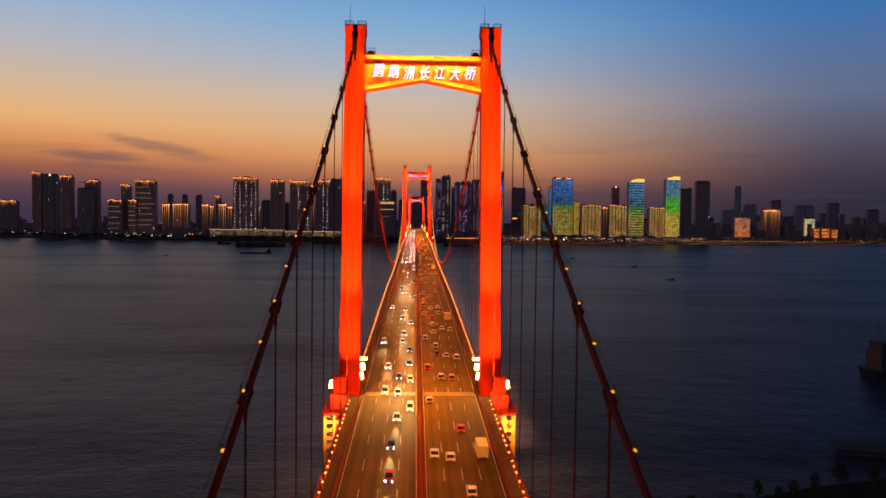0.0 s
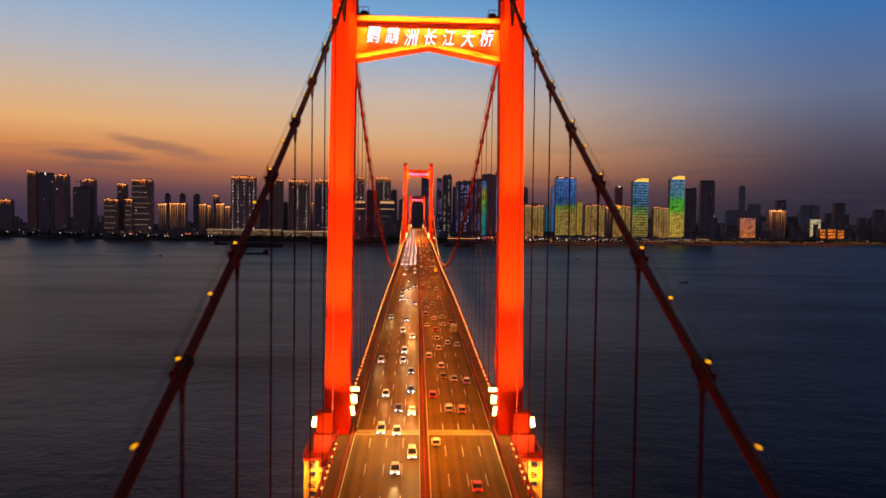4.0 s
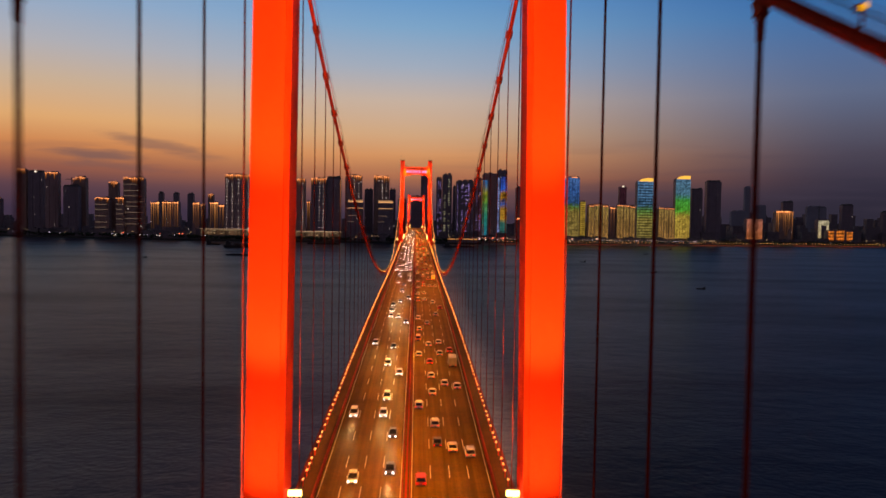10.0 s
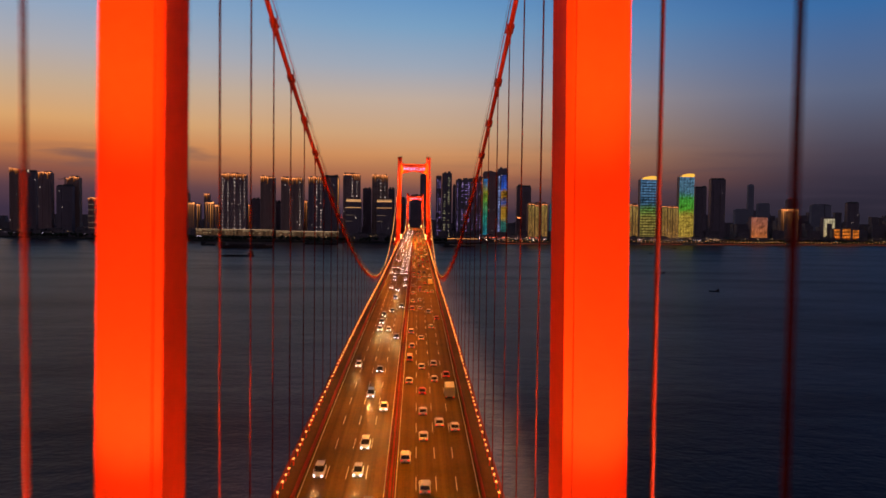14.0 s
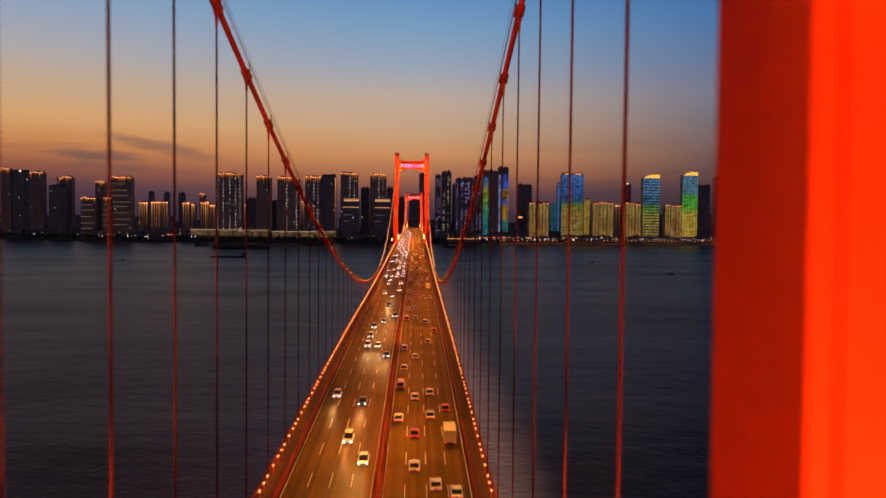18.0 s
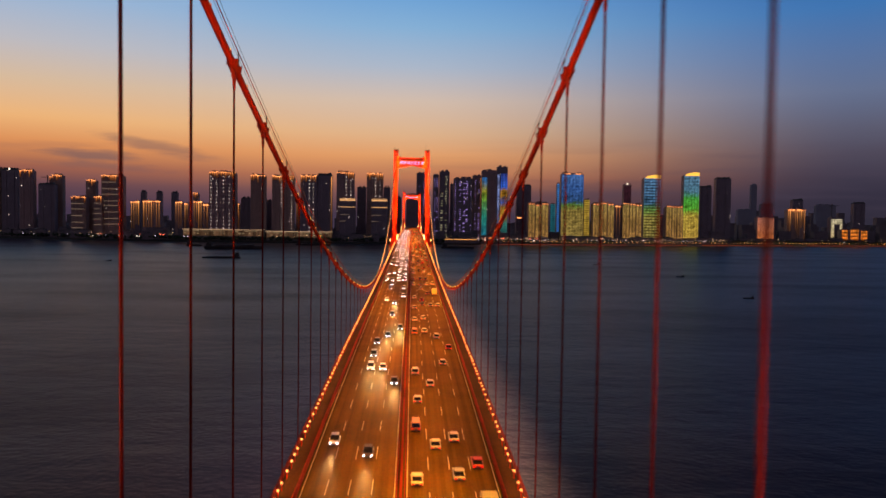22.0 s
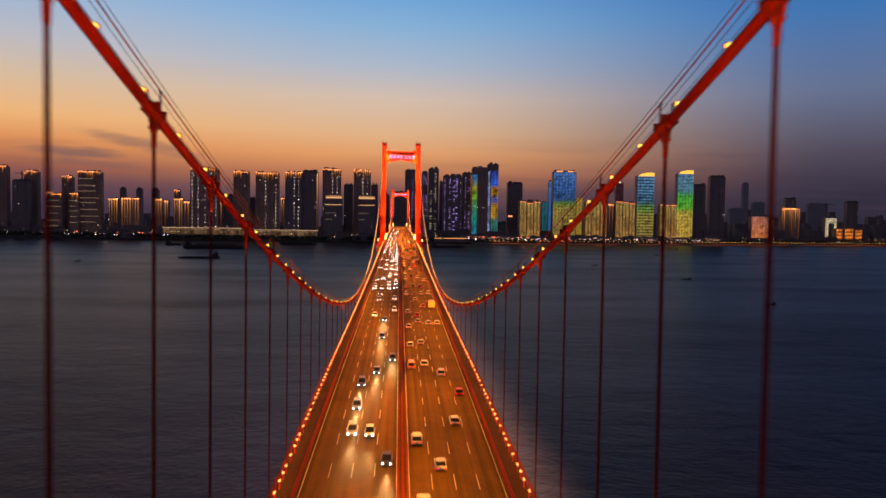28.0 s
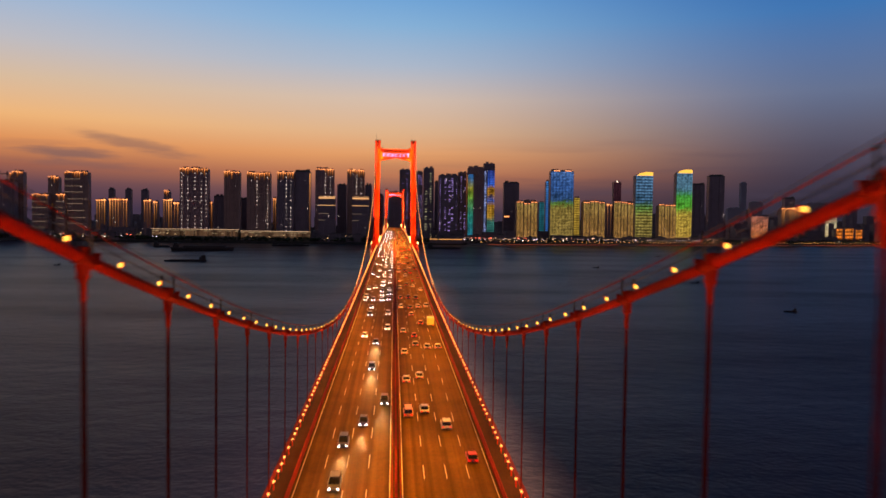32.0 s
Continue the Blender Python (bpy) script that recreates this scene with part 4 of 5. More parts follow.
# ---- river and banks ----
def water_material():
    m = bpy.data.materials.new("river_water")
    m.use_nodes = True
    t = m.node_tree
    b = t.nodes["Principled BSDF"]
    b.inputs["Base Color"].default_value = (0.045, 0.044, 0.072, 1)
    b.inputs["Roughness"].default_value, b.inputs["IOR"].default_value = 0.32, 1.33
    b.inputs["Specular Tint"].default_value = (0.82, 0.76, 1.0, 1)
    patch = t.nodes.new("ShaderNodeTexNoise")
    pm = t.nodes.new("ShaderNodeMapping")
    pm.inputs["Scale"].default_value = (0.004, 0.011, 1)
    pm.inputs["Rotation"].default_value = (0, 0, 0.5)
    ptc = t.nodes.new("ShaderNodeTexCoord")
    t.links.new(ptc.outputs["Object"], pm.inputs[0])
    t.links.new(pm.outputs[0], patch.inputs["Vector"])
    patch.inputs["Scale"].default_value, patch.inputs["Detail"].default_value = 1.0, 6.0
    pr = t.nodes.new("ShaderNodeMapRange")
    pr.inputs[1].default_value, pr.inputs[2].default_value, pr.inputs[3].default_value, pr.inputs[4].default_value = 0.36, 0.66, 0.026, 0.135
    t.links.new(patch.outputs[0], pr.inputs[0])
    t.links.new(pr.outputs[0], b.inputs["Specular IOR Level"])
    tc = t.nodes.new("ShaderNodeTexCoord")
    prev = None
    for scale, stretch, dist, strength in ((0.012, (0.5, 1.6, 1), 2.0, 0.6), (0.09, (0.8, 1.2, 1), 1.1, 0.8), (0.5, (0.9, 1.1, 1), 0.4, 1.0)):
        mp = t.nodes.new("ShaderNodeMapping")
        mp.inputs["Scale"].default_value = stretch
        mp.inputs["Rotation"].default_value = (0, 0, 0.35)
        t.links.new(tc.outputs["Object"], mp.inputs[0])
        n = t.nodes.new("ShaderNodeTexNoise")
        n.inputs["Scale"].default_value, n.inputs["Detail"].default_value = scale, 5.0
        t.links.new(mp.outputs[0], n.inputs["Vector"])
        k = t.nodes.new("ShaderNodeBump")
        k.inputs["Strength"].default_value, k.inputs["Distance"].default_value = strength, dist
        t.links.new(n.outputs[0], k.inputs["Height"])
        if prev:
            t.links.new(prev, k.inputs["Normal"])
        prev = k.outputs[0]
    t.links.new(prev, b.inputs["Normal"])
    return m


WATER = water_material()
solid("river", Shape().add([(-4200, -900, 0), (4200, -900, 0), (4200, 2600, 0), (-4200, 2600, 0)], [(0, 1, 2, 3)]), WATER, "wide dark rippled river reflecting the dusk sky", "water", "structure")
SHORE = ((-3800, 2500), (-1300, 2190), (-870, 2040), (-550, 1990), (-150, 2020), (320, 2090), (840, 2200), (1500, 2390), (3800, 2560))


def shore_y(x):
    return float(np.interp(x, [p[0] for p in SHORE], [p[1] for p in SHORE]))


EARTH = material("dark_bank_earth", (0.05, 0.048, 0.04), 0.95, grain=0.05, vary=0.3, blotch=0.3)
xs = [-3800 + 100 * k for k in range(77)]
rows = [[(x, shore_y(x), -0.5) for x in xs], [(x, shore_y(x) + 8, 5.0) for x in xs], [(x, shore_y(x) + 60, 8.0) for x in xs], [(x * 1.2, 4980 - abs(x) * 0.3, 14.0) for x in xs]]
n = len(xs)
far = Shape().add([p for r in rows for p in r], [(k * n + i, k * n + i + 1, (k + 1) * n + i + 1, (k + 1) * n + i) for k in range(3) for i in range(n - 1)])
solid("ground", far, EARTH, "dark flat far bank that carries the city", "ground", "structure")

# ---- the city on the far bank ----
def facade(name, color, cell=(3.4, 3.2), glass=0.35, rough=0.5):
    """A wall with rows of darker glossy windows, set in metres."""
    m = bpy.data.materials.new(name)
    m.use_nodes = True
    t = m.node_tree
    b = t.nodes["Principled BSDF"]
    tc = t.nodes.new("ShaderNodeTexCoord")
    sp = t.nodes.new("ShaderNodeSeparateXYZ")
    t.links.new(tc.outputs["Object"], sp.inputs[0])

    def op(kind, a, b2):
        n = t.nodes.new("ShaderNodeMath")
        n.operation = kind
        for k, v in enumerate((a, b2)):
            if isinstance(v, (int, float)):
                n.inputs[k].default_value = v
            else:
                t.links.new(v, n.inputs[k])
        return n.outputs[0]

    u = op("FRACT", op("DIVIDE", op("ADD", sp.outputs["X"], sp.outputs["Y"]), cell[0]), 0)
    v = op("FRACT", op("DIVIDE", sp.outputs["Z"], cell[1]), 0)
    win = op("MULTIPLY", op("MULTIPLY", op("GREATER_THAN", u, 0.25), op("LESS_THAN", u, 0.85)), op("MULTIPLY", op("GREATER_THAN", v, 0.3), op("LESS_THAN", v, 0.85)))
    mix = t.nodes.new("ShaderNodeMix")
    mix.data_type = "RGBA"
    t.links.new(win, mix.inputs[0])
    mix.inputs[6].default_value = (*color, 1)
    mix.inputs[7].default_value = tuple(c * glass for c in color) + (1,)
    n = t.nodes.new("ShaderNodeTexNoise")
    n.inputs["Scale"].default_value = 0.05
    t.links.new(tc.outputs["Object"], n.inputs["Vector"])
    sc = t.nodes.new("ShaderNodeVectorMath")
    sc.operation = "SCALE"
    t.links.new(mix.outputs[2], sc.inputs[0])
    t.links.new(op("ADD", op("MULTIPLY", n.outputs[0], 0.6), 0.7), sc.inputs["Scale"])
    t.links.new(sc.outputs[0], b.inputs["Base Color"])
    b.inputs["Roughness"].default_value = rough
    return m


def led(name, stops, height, strength, line=7.0, blotch=0.5, scale=0.1):
    """An LED-lit facade: colours by height in metres, floor lines, uneven patches."""
    m = bpy.data.materials.new(name)
    m.use_nodes = True
    t = m.node_tree
    t.nodes.clear()
    tc = t.nodes.new("ShaderNodeTexCoord")
    sp = t.nodes.new("ShaderNodeSeparateXYZ")
    t.links.new(tc.outputs["Object"], sp.inputs[0])
    nz = t.nodes.new("ShaderNodeTexNoise")
    nz.inputs["Scale"].default_value, nz.inputs["Detail"].default_value = scale, 6.0
    t.links.new(tc.outputs["Object"], nz.inputs["Vector"])

    def op(kind, a, b2):
        n = t.nodes.new("ShaderNodeMath")
        n.operation = kind
        for k, v in enumerate((a, b2)):
            if isinstance(v, (int, float)):
                n.inputs[k].default_value = v
            else:
                t.links.new(v, n.inputs[k])
        return n.outputs[0]

    ramp = t.nodes.new("ShaderNodeValToRGB")
    el = ramp.color_ramp.elements
    for k, (at, *col) in enumerate(stops):
        e = el[k] if k < 2 else el.new(at)
        e.position, e.color = at, srgb(*col)
    t.links.new(op("ADD", op("DIVIDE", sp.outputs["Z"], height), op("MULTIPLY", op("SUBTRACT", nz.outputs[0], 0.5), 0.16)), ramp.inputs[0])
    fl = op("GREATER_THAN", op("FRACT", op("DIVIDE", sp.outputs["Z"], line), 0), 0.42)
    col = op("GREATER_THAN", op("FRACT", op("DIVIDE", sp.outputs["X"], 9.3), 0), 0.2)
    patch = op("ADD", op("MULTIPLY", op("SUBTRACT", nz.outputs[0], 0.5), blotch * 5), 1.0)
    lum = op("MULTIPLY", op("MULTIPLY", op("ADD", op("MULTIPLY", fl, 0.75), 0.25), op("ADD", op("MULTIPLY", col, 0.5), 0.5)), op("MULTIPLY", op("MAXIMUM", patch, 0.15), strength))
    e = t.nodes.new("ShaderNodeEmission")
    t.links.new(ramp.outputs[0], e.inputs[0])
    t.links.new(lum, e.inputs[1])
    o = t.nodes.new("ShaderNodeOutputMaterial")
    t.links.new(e.outputs[0], o.inputs[0])
    m.cycles.emission_sampling = "NONE"
    return m


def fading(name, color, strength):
    """Uplit strip, its fade of light put into the glow: brightest at its top."""
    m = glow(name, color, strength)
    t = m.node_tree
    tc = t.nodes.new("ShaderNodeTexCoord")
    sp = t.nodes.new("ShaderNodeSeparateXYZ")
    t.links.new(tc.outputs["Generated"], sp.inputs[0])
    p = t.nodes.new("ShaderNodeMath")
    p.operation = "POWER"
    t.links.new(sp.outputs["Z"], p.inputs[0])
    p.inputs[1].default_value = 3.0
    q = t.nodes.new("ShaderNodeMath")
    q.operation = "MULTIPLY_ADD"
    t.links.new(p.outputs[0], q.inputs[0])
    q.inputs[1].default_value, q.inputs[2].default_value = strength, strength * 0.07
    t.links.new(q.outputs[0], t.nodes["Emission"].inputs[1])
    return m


WALLS = [facade("grey_facade", (0.42, 0.25, 0.24)), facade("brown_facade", (0.44, 0.26, 0.21)), facade("slate_facade", (0.22, 0.165, 0.2), (2.6, 3.6), 0.6, 0.3)]
LOW_WALL = facade("dark_low_wall", (0.2, 0.15, 0.17))
# the far buildings' haze is put into this pale wall colour
HAZE_WALL = material("haze_toned_wall", (0.3, 0.28, 0.33), 0.9, grain=0.02)
ROOF = material("flat_roof", (0.1, 0.1, 0.1), 0.9, grain=0.1)
GOLD = glow("gold_roof_light", (1.0, 0.33, 0.1), 1.8, 0.7)
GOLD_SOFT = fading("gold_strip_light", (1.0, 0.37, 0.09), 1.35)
GOLD_WASH = fading("gold_wash_glow", (1.0, 0.3, 0.07), 1.5)
WINDOW = glow("warm_window_light", (1.0, 0.8, 0.68), 0.95, 0.7)
BAND = glow("white_band_light", (1.0, 0.7, 0.48), 0.22, 0.5)
CROWN = glow("yellow_crown_light", (1.0, 0.5, 0.07), 1.3)
PEACH = glow("peach_band_light", (1.0, 0.5, 0.2), 0.75, 0.4)
VIOLET = glow("violet_window_light", (0.46, 0.3, 0.8), 0.5, 0.7)
PALE = glow("pale_window_light", (0.75, 0.66, 0.4), 0.26, 0.6)
BEACON = glow("white_beacon", (1.0, 0.8, 0.6), 1.6)
LEDS = {
    "tan": led("tan_led_wall", [(0, 206, 150, 84), (1, 196, 160, 88), (0.6, 172, 130, 70)], 115, 0.68, 3.3, 0.9, 0.2),
    "sky": led("sky_led_wall", [(0, 168, 140, 76), (1, 90, 130, 196), (0.48, 164, 140, 70), (0.54, 116, 156, 66), (0.6, 56, 88, 136), (0.8, 66, 106, 176)], 210, 0.75, 4.5, 0.7, 0.12),
    "wave": led("striped_led_wall", [(0, 130, 112, 62), (1, 96, 136, 176), (0.38, 156, 140, 70), (0.52, 104, 146, 70), (0.62, 66, 100, 130)], 205, 0.8, 9.0, 0.7, 0.12),
    "wavegreen": led("green_led_wall", [(0, 200, 158, 70), (1, 104, 144, 176), (0.4, 206, 176, 72), (0.5, 96, 180, 56), (0.66, 80, 170, 66), (0.75, 90, 134, 156)], 220, 0.85, 4.5, 0.7, 0.14),
    "ledmix": led("mixed_led_wall", [(0, 46, 110, 110), (1, 60, 54, 120), (0.26, 60, 120, 110), (0.33, 200, 150, 50), (0.46, 196, 140, 50), (0.53, 50, 96, 190), (0.6, 214, 150, 46), (0.68, 200, 140, 60), (0.74, 54, 100, 210)], 225, 0.75, 5, 0.8, 0.05),
    "ledside": led("lime_led_wall", [(0, 40, 110, 150), (1, 60, 100, 170), (0.35, 50, 150, 130), (0.6, 110, 160, 60), (0.72, 170, 160, 50), (0.85, 60, 120, 180)], 215, 0.75, 4, 0.7, 0.06),
    "teal": led("teal_led_wall", [(0, 40, 110, 120), (1, 60, 150, 170)], 120, 0.4),
    "blue": led("blue_led_wall", [(0, 60, 110, 190), (1, 80, 150, 230)], 185, 0.55),
    "gold": led("gold_led_wall", [(0, 190, 150, 60), (1, 220, 180, 70)], 135, 0.6),
    "pink": led("pink_led_wall", [(0, 255, 130, 50), (1, 206, 128, 110), (0.16, 230, 130, 70)], 90, 0.75, 3.4, 0.9, 0.14),
    "pinkred": led("red_wash_wall", [(0, 60, 40, 60), (1, 110, 60, 76)], 200, 0.3, 3.6, 0.4),
    "arch": led("pale_led_wall", [(0, 226, 190, 130), (1, 236, 220, 180)], 90, 0.75, 5.0),
    "orange": led("orange_led_wall", [(0, 240, 120, 40), (1, 230, 130, 50)], 55, 0.8, 12, 0.9, 0.1),
}
GROUND = 8.0
city_rng = random.Random(11)


def building(style, x, y, w, top):
    """One building: shaft with setbacks, plant rooms on the roof, and its own lights."""
    words = style.split()
    kind = words[0]
    h = top - GROUND
    d = max(14.0, min(20.0, w * 0.6))
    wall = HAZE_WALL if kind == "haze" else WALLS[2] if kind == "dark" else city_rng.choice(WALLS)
    lit = {"crown": "gold-lit roof", "dots": "lit window columns", "strips": "gold light strips", "dark": "few lights", "violet": "violet lit windows", "pale": "pale lit windows", "haze": "outline in haze", "dim": "red-lit shaft"}.get(kind, "coloured light facade")
    b = thing("building", f"{'tall' if h > 140 else 'low' if h < 90 else 'mid-rise'} city building with {lit} on the far bank", "building", "buildings of the far city")
    b.location = (x, y, GROUND)
    hw, hd = w / 2, d / 2
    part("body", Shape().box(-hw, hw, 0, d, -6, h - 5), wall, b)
    slot = Shape()
    if w > 26 and kind not in ("haze",):
        # recessed bays break the front
        for cx in (-hw * 0.5, hw * 0.45):
            slot.box(cx - hw * 0.16, cx + hw * 0.16, -1.6, 0.0, 0, h - 6 - city_rng.uniform(0, 6))
        part("bay", slot, wall, b)
    crown = Shape().box(-hw * 0.98, hw * 0.98, 0.3, d - 0.3, h - 5, h - 2.5)
    for cx in ([-0.6, 0.05, 0.62] if w > 34 else [-0.35, 0.45]):
        cw = hw * city_rng.uniform(0.2, 0.3)
        crown.box(cx * hw - cw, cx * hw + cw, 2, d * 0.7, h - 2.5, h + city_rng.uniform(0, 3.5))
    part("roof_block", crown, wall if kind != "dark" else ROOF, b)
    if "crown" in words:
        g = Shape()
        n = max(3, int(w / 6))
        for k in range(n):
            cx = -hw + w * (k + 0.5) / n
            if city_rng.random() < 0.82:
                # the light washed over the wall is put in as a glowing box
                part("wall_wash", Shape().box(cx - w / n * 0.22, cx + w / n * 0.22, -2.1, -1.7, h - 9 - city_rng.uniform(0, 13), h - 2.6), GOLD_WASH, b, "gold wash of light put in as glow below the roof edge")
        g = Shape()
        for k in range(n):
            cx = -hw + w * (k + 0.5) / n
            rise = city_rng.choice((0, 0, 1.2, 2.6))
            g.box(cx - w / n * 0.48, cx + w / n * 0.48, -2.2, -1.7, h - 3.6 + rise, h - 2.4 + rise)
        part("roof_light", g, GOLD, b, "gold roof lights")
    if kind == "dots":
        cols = (-0.85, -0.42, 0.08, 0.52, 0.86) if w > 70 else (-0.12, 0.78) if w > 52 else (0.1, 0.62)
        g = Shape()
        for cx in cols:
            z = h - 16
            while z > 16:
                if city_rng.random() < 0.9:
                    g.box(cx * hw - 1.2, cx * hw + 1.2, -2.0, -1.7, z, z + 1.9)
                z -= 10.4
        tagged(part("window_grid", g, WINDOW, b, "columns of lit windows"), kind="stuff")
    if "bands" in words:
        z = h - 22
        while z > 24:
            part("light_band", Shape().box(-hw * 0.94, hw * city_rng.uniform(0.3, 0.94), -2.0, -1.7, z, z + 1.0), BAND, b, "white light band between storeys")
            z -= city_rng.choice((13, 16, 19))
    if kind == "strips":
        g = Shape()
        n = max(2, int(w / 6.5))
        for k in range(n):
            cx = -hw + w * (k + 0.5) / n
            wide = city_rng.choice((0.4, 0.6, 0.6, 1.2))
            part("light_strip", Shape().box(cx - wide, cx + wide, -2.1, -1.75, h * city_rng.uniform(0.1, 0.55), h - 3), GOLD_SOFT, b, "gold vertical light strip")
            g.box(cx - w / n * 0.42, cx + w / n * 0.42, -2.2, -1.75, h - 4.5, h - 2.4 + city_rng.choice((0, 0, 1.5)))
        part("roof_light", g, GOLD, b, "gold roof lights")
    if kind in ("violet", "pale"):
        g = Shape()
        if kind == "pale":
            cols, step = ((-0.5, 3.2, 0.72), (0.35, 3.0, 0.72)), 7.4
        elif w > 40:
            cols, step = ((-0.82, 1.3, 0.9), (-0.3, 2.6, 0.55), (0.12, 3.2, 0.5), (0.42, 2.8, 0.85), (0.86, 1.1, 0.3)), 6.0
        else:
            cols, step = ((-0.35, 1.5, 0.85), (0.42, 2.4, 0.55)), 6.0
        for cx, half, chance in cols:
            z, run = 16, 1.0
            while z < h - 12:
                if city_rng.random() < 0.16:
                    run = city_rng.choice((0.3, 1.0, 1.0))
                if city_rng.random() < chance * run:
                    cut = city_rng.choice((0, 0, half * 0.8))
                    g.box(cx * hw - half + cut, cx * hw + half, -2.05, -1.75, z, z + (3.0 if half > 2.7 else 2.0))
                z += step
        tagged(part("window_grid", g, VIOLET if kind == "violet" else PALE, b, "scattered lit windows"), kind="stuff")
    if kind == "tan":
        # three lit wings of uneven height, dark joints between them
        edges = (-0.97, -0.33 + city_rng.uniform(-0.06, 0.06), 0.32 + city_rng.uniform(-0.06, 0.06), 0.97)
        for k in range(3):
            a, c = hw * edges[k] + 1.3, hw * edges[k + 1] - 1.3
            drop = city_rng.choice((2, 4, 7, 11))
            wing = part("wing", Shape().box(a - 0.6, c + 0.6, -2.0, 0.2, 0, h - drop + 1), wall, b)
            split_at = a + (c - a) * city_rng.uniform(0.4, 0.6)
            for xa, xb in ((a, split_at - 0.7), (split_at + 0.7, c)):
                part("light_facade", Shape().box(xa, xb, -2.6, -2.2, 14, h - drop - 1), LEDS["tan"], wing, "facade of warm lights")
                part("roof_light", Shape().box(xa + 0.5, xb - 0.5, -2.4, -0.6, h - drop + 1.2, h - drop + 2.6), GOLD, wing, "gold roof light")
            part("plant_room", Shape().box(a + 2, split_at - 1, 0.4, d * 0.6, h - 6, h + 3 - drop * 0.3, 0.3), wall, wing)
    elif kind == "podium":
        # two lit bands above dark office floors
        for z, high, wide in ((h - 7.5, 4.2, 1.0), (h - 1.8, 1.2, 1.0), (h - 26, 1.6, 1.0), (h - 48, 0.8, 0.6), (h - 66, 0.8, 0.4)):
            part("light_band", Shape().box(-hw * 0.96, hw * (2 * wide - 1) * 0.96, -2.1, -1.75, z, z + high), PEACH if high > 1 else BAND, b, "peach light band round the storey")
    elif kind == "arch":
        for xa, xb, za, zb in ((-0.9, -0.4, 12, h - 4), (0.45, 0.9, 12, h - 4), (-0.4, 0.45, h - 22, h - 4)):
            part("light_facade", Shape().box(hw * xa, hw * xb - 0.1, -2.6, -2.2, za, zb), LEDS["arch"], b, "pale lit gate-shaped front")
    elif kind == "orange":
        for xa, xb, zb in ((-0.95, -0.5, h - 4), (-0.3, 0.3, h - 1), (0.48, 0.95, h - 6)):
            part("light_facade", Shape().box(hw * xa, hw * xb, -2.6, -2.2, 12, zb), LEDS["orange"], b, "orange lit front")
    elif kind in LEDS:
        lo, hi = {"ledside": (-0.96, -0.3), "ledmix": (-0.3, 0.96)}.get(kind, (-0.96, 0.96))
        part("light_facade", Shape().box(hw * lo, hw * hi, -2.6, -2.2, 16, h - 3 if kind not in ("ledside", "ledmix") else h - 22), LEDS[kind], b, "facade of coloured lights")
        if kind == "ledmix":
            g = Shape()
            z = 20
            while z < h - 26:
                g.box(-hw * 0.86, -hw * 0.42 - city_rng.uniform(0, 3), -2.1, -1.75, z, z + 2.4)
                z += 4.4
            tagged(part("window_grid", g, glow("blue_window_light", (0.4, 0.5, 1.0), 0.5, 0.7), b, "column of blue-white lights"), kind="stuff")
        if kind in ("wave", "wavegreen"):
            # curved gold crown
            pts = [(-hw * 0.9, h - 4), (hw * 0.95, h - 4), (hw * 0.95, h + 8), (hw * 0.2, h + 8.5), (-hw * 0.45, h + 4.5)]
            part("gold_crown", Shape().rings([[(px, py, pz) for px, pz in pts] for py in (-2.4, 6.0)]), CROWN, b, "curved gold roof crown")
        if kind == "sky":
            g = Shape()
            for cx in (-0.45, 0.5):
                g.box(cx * hw - hw * 0.25, cx * hw + hw * 0.25, -2.4, -1.0, h - 2.8, h - 0.6)
            part("roof_light", g, GOLD, b, "gold roof lights")
    if "edge" in words:
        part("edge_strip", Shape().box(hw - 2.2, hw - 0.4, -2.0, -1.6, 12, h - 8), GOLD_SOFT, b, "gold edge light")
    if "mid" in words:
        for a, c in ((-0.9, -0.3), (0.55, 0.95)):
            part("storey_light", Shape().box(hw * a, hw * c, -2.1, -1.7, h * 0.4, h * 0.4 + 3.5), GOLD, b, "orange light at mid height")
    if kind == "dim":
        # the red light cast on this shaft is put in as a faint glow
        part("light_facade", Shape().box(-hw * 0.96, hw * 0.96, -2.2, -1.8, 30, h - 6), LEDS["pinkred"], b, "dim red-lit front")
    if "beacon" in words:
        part("beacon", Shape().tube([(0, 0, h - 4), (0, 0, h + 0.5), (0, 0, h + 2)], [3.4, 2.2, 0.6], 8), BEACON, b, "white roof beacon")
    if kind != "haze":
        # a few single lit windows
        g = Shape()
        for _ in range(int(w * h / 2600)):
            cx, z = city_rng.uniform(-hw * 0.9, hw * 0.9), 6 + 3.2 * city_rng.randrange(int(max(2, (h - 14) / 3.2)))
            g.box(cx - 0.8, cx + 0.8, -1.9, -1.65, z, z + 1.5)
        tagged(part("window_scatter", g, WINDOW, b, "single lit windows"), kind="stuff")
    return b


# style, x, y, width, height of the roof above the river
for row in (
    ("crown", -1297, 2309, 30, 220), ("dark beacon", -1254, 2314, 49, 213), ("crown", -1179, 2268, 41, 207), ("dark", -1100, 2230, 48, 165),
    ("crown", -1085, 2265, 32, 193), ("crown low", -1376, 2279, 56, 122), ("crown", -1117, 2316, 34, 192), ("crown bands", -966, 2144, 43, 125),
    ("crown", -945, 2176, 29, 175), ("crown bands", -904, 2127, 24, 126), ("crown bands", -868, 2140, 63, 188), ("dark", -902, 2471, 17, 155),
    ("dark", -848, 2467, 18, 155), ("dark", -798, 2469, 21, 154), ("crown", -721, 2447, 19, 151), ("strips", -811, 2161, 27, 114),
    ("strips", -757, 2142, 51, 116), ("strips", -677, 2135, 21, 114),
):
    building(*row)
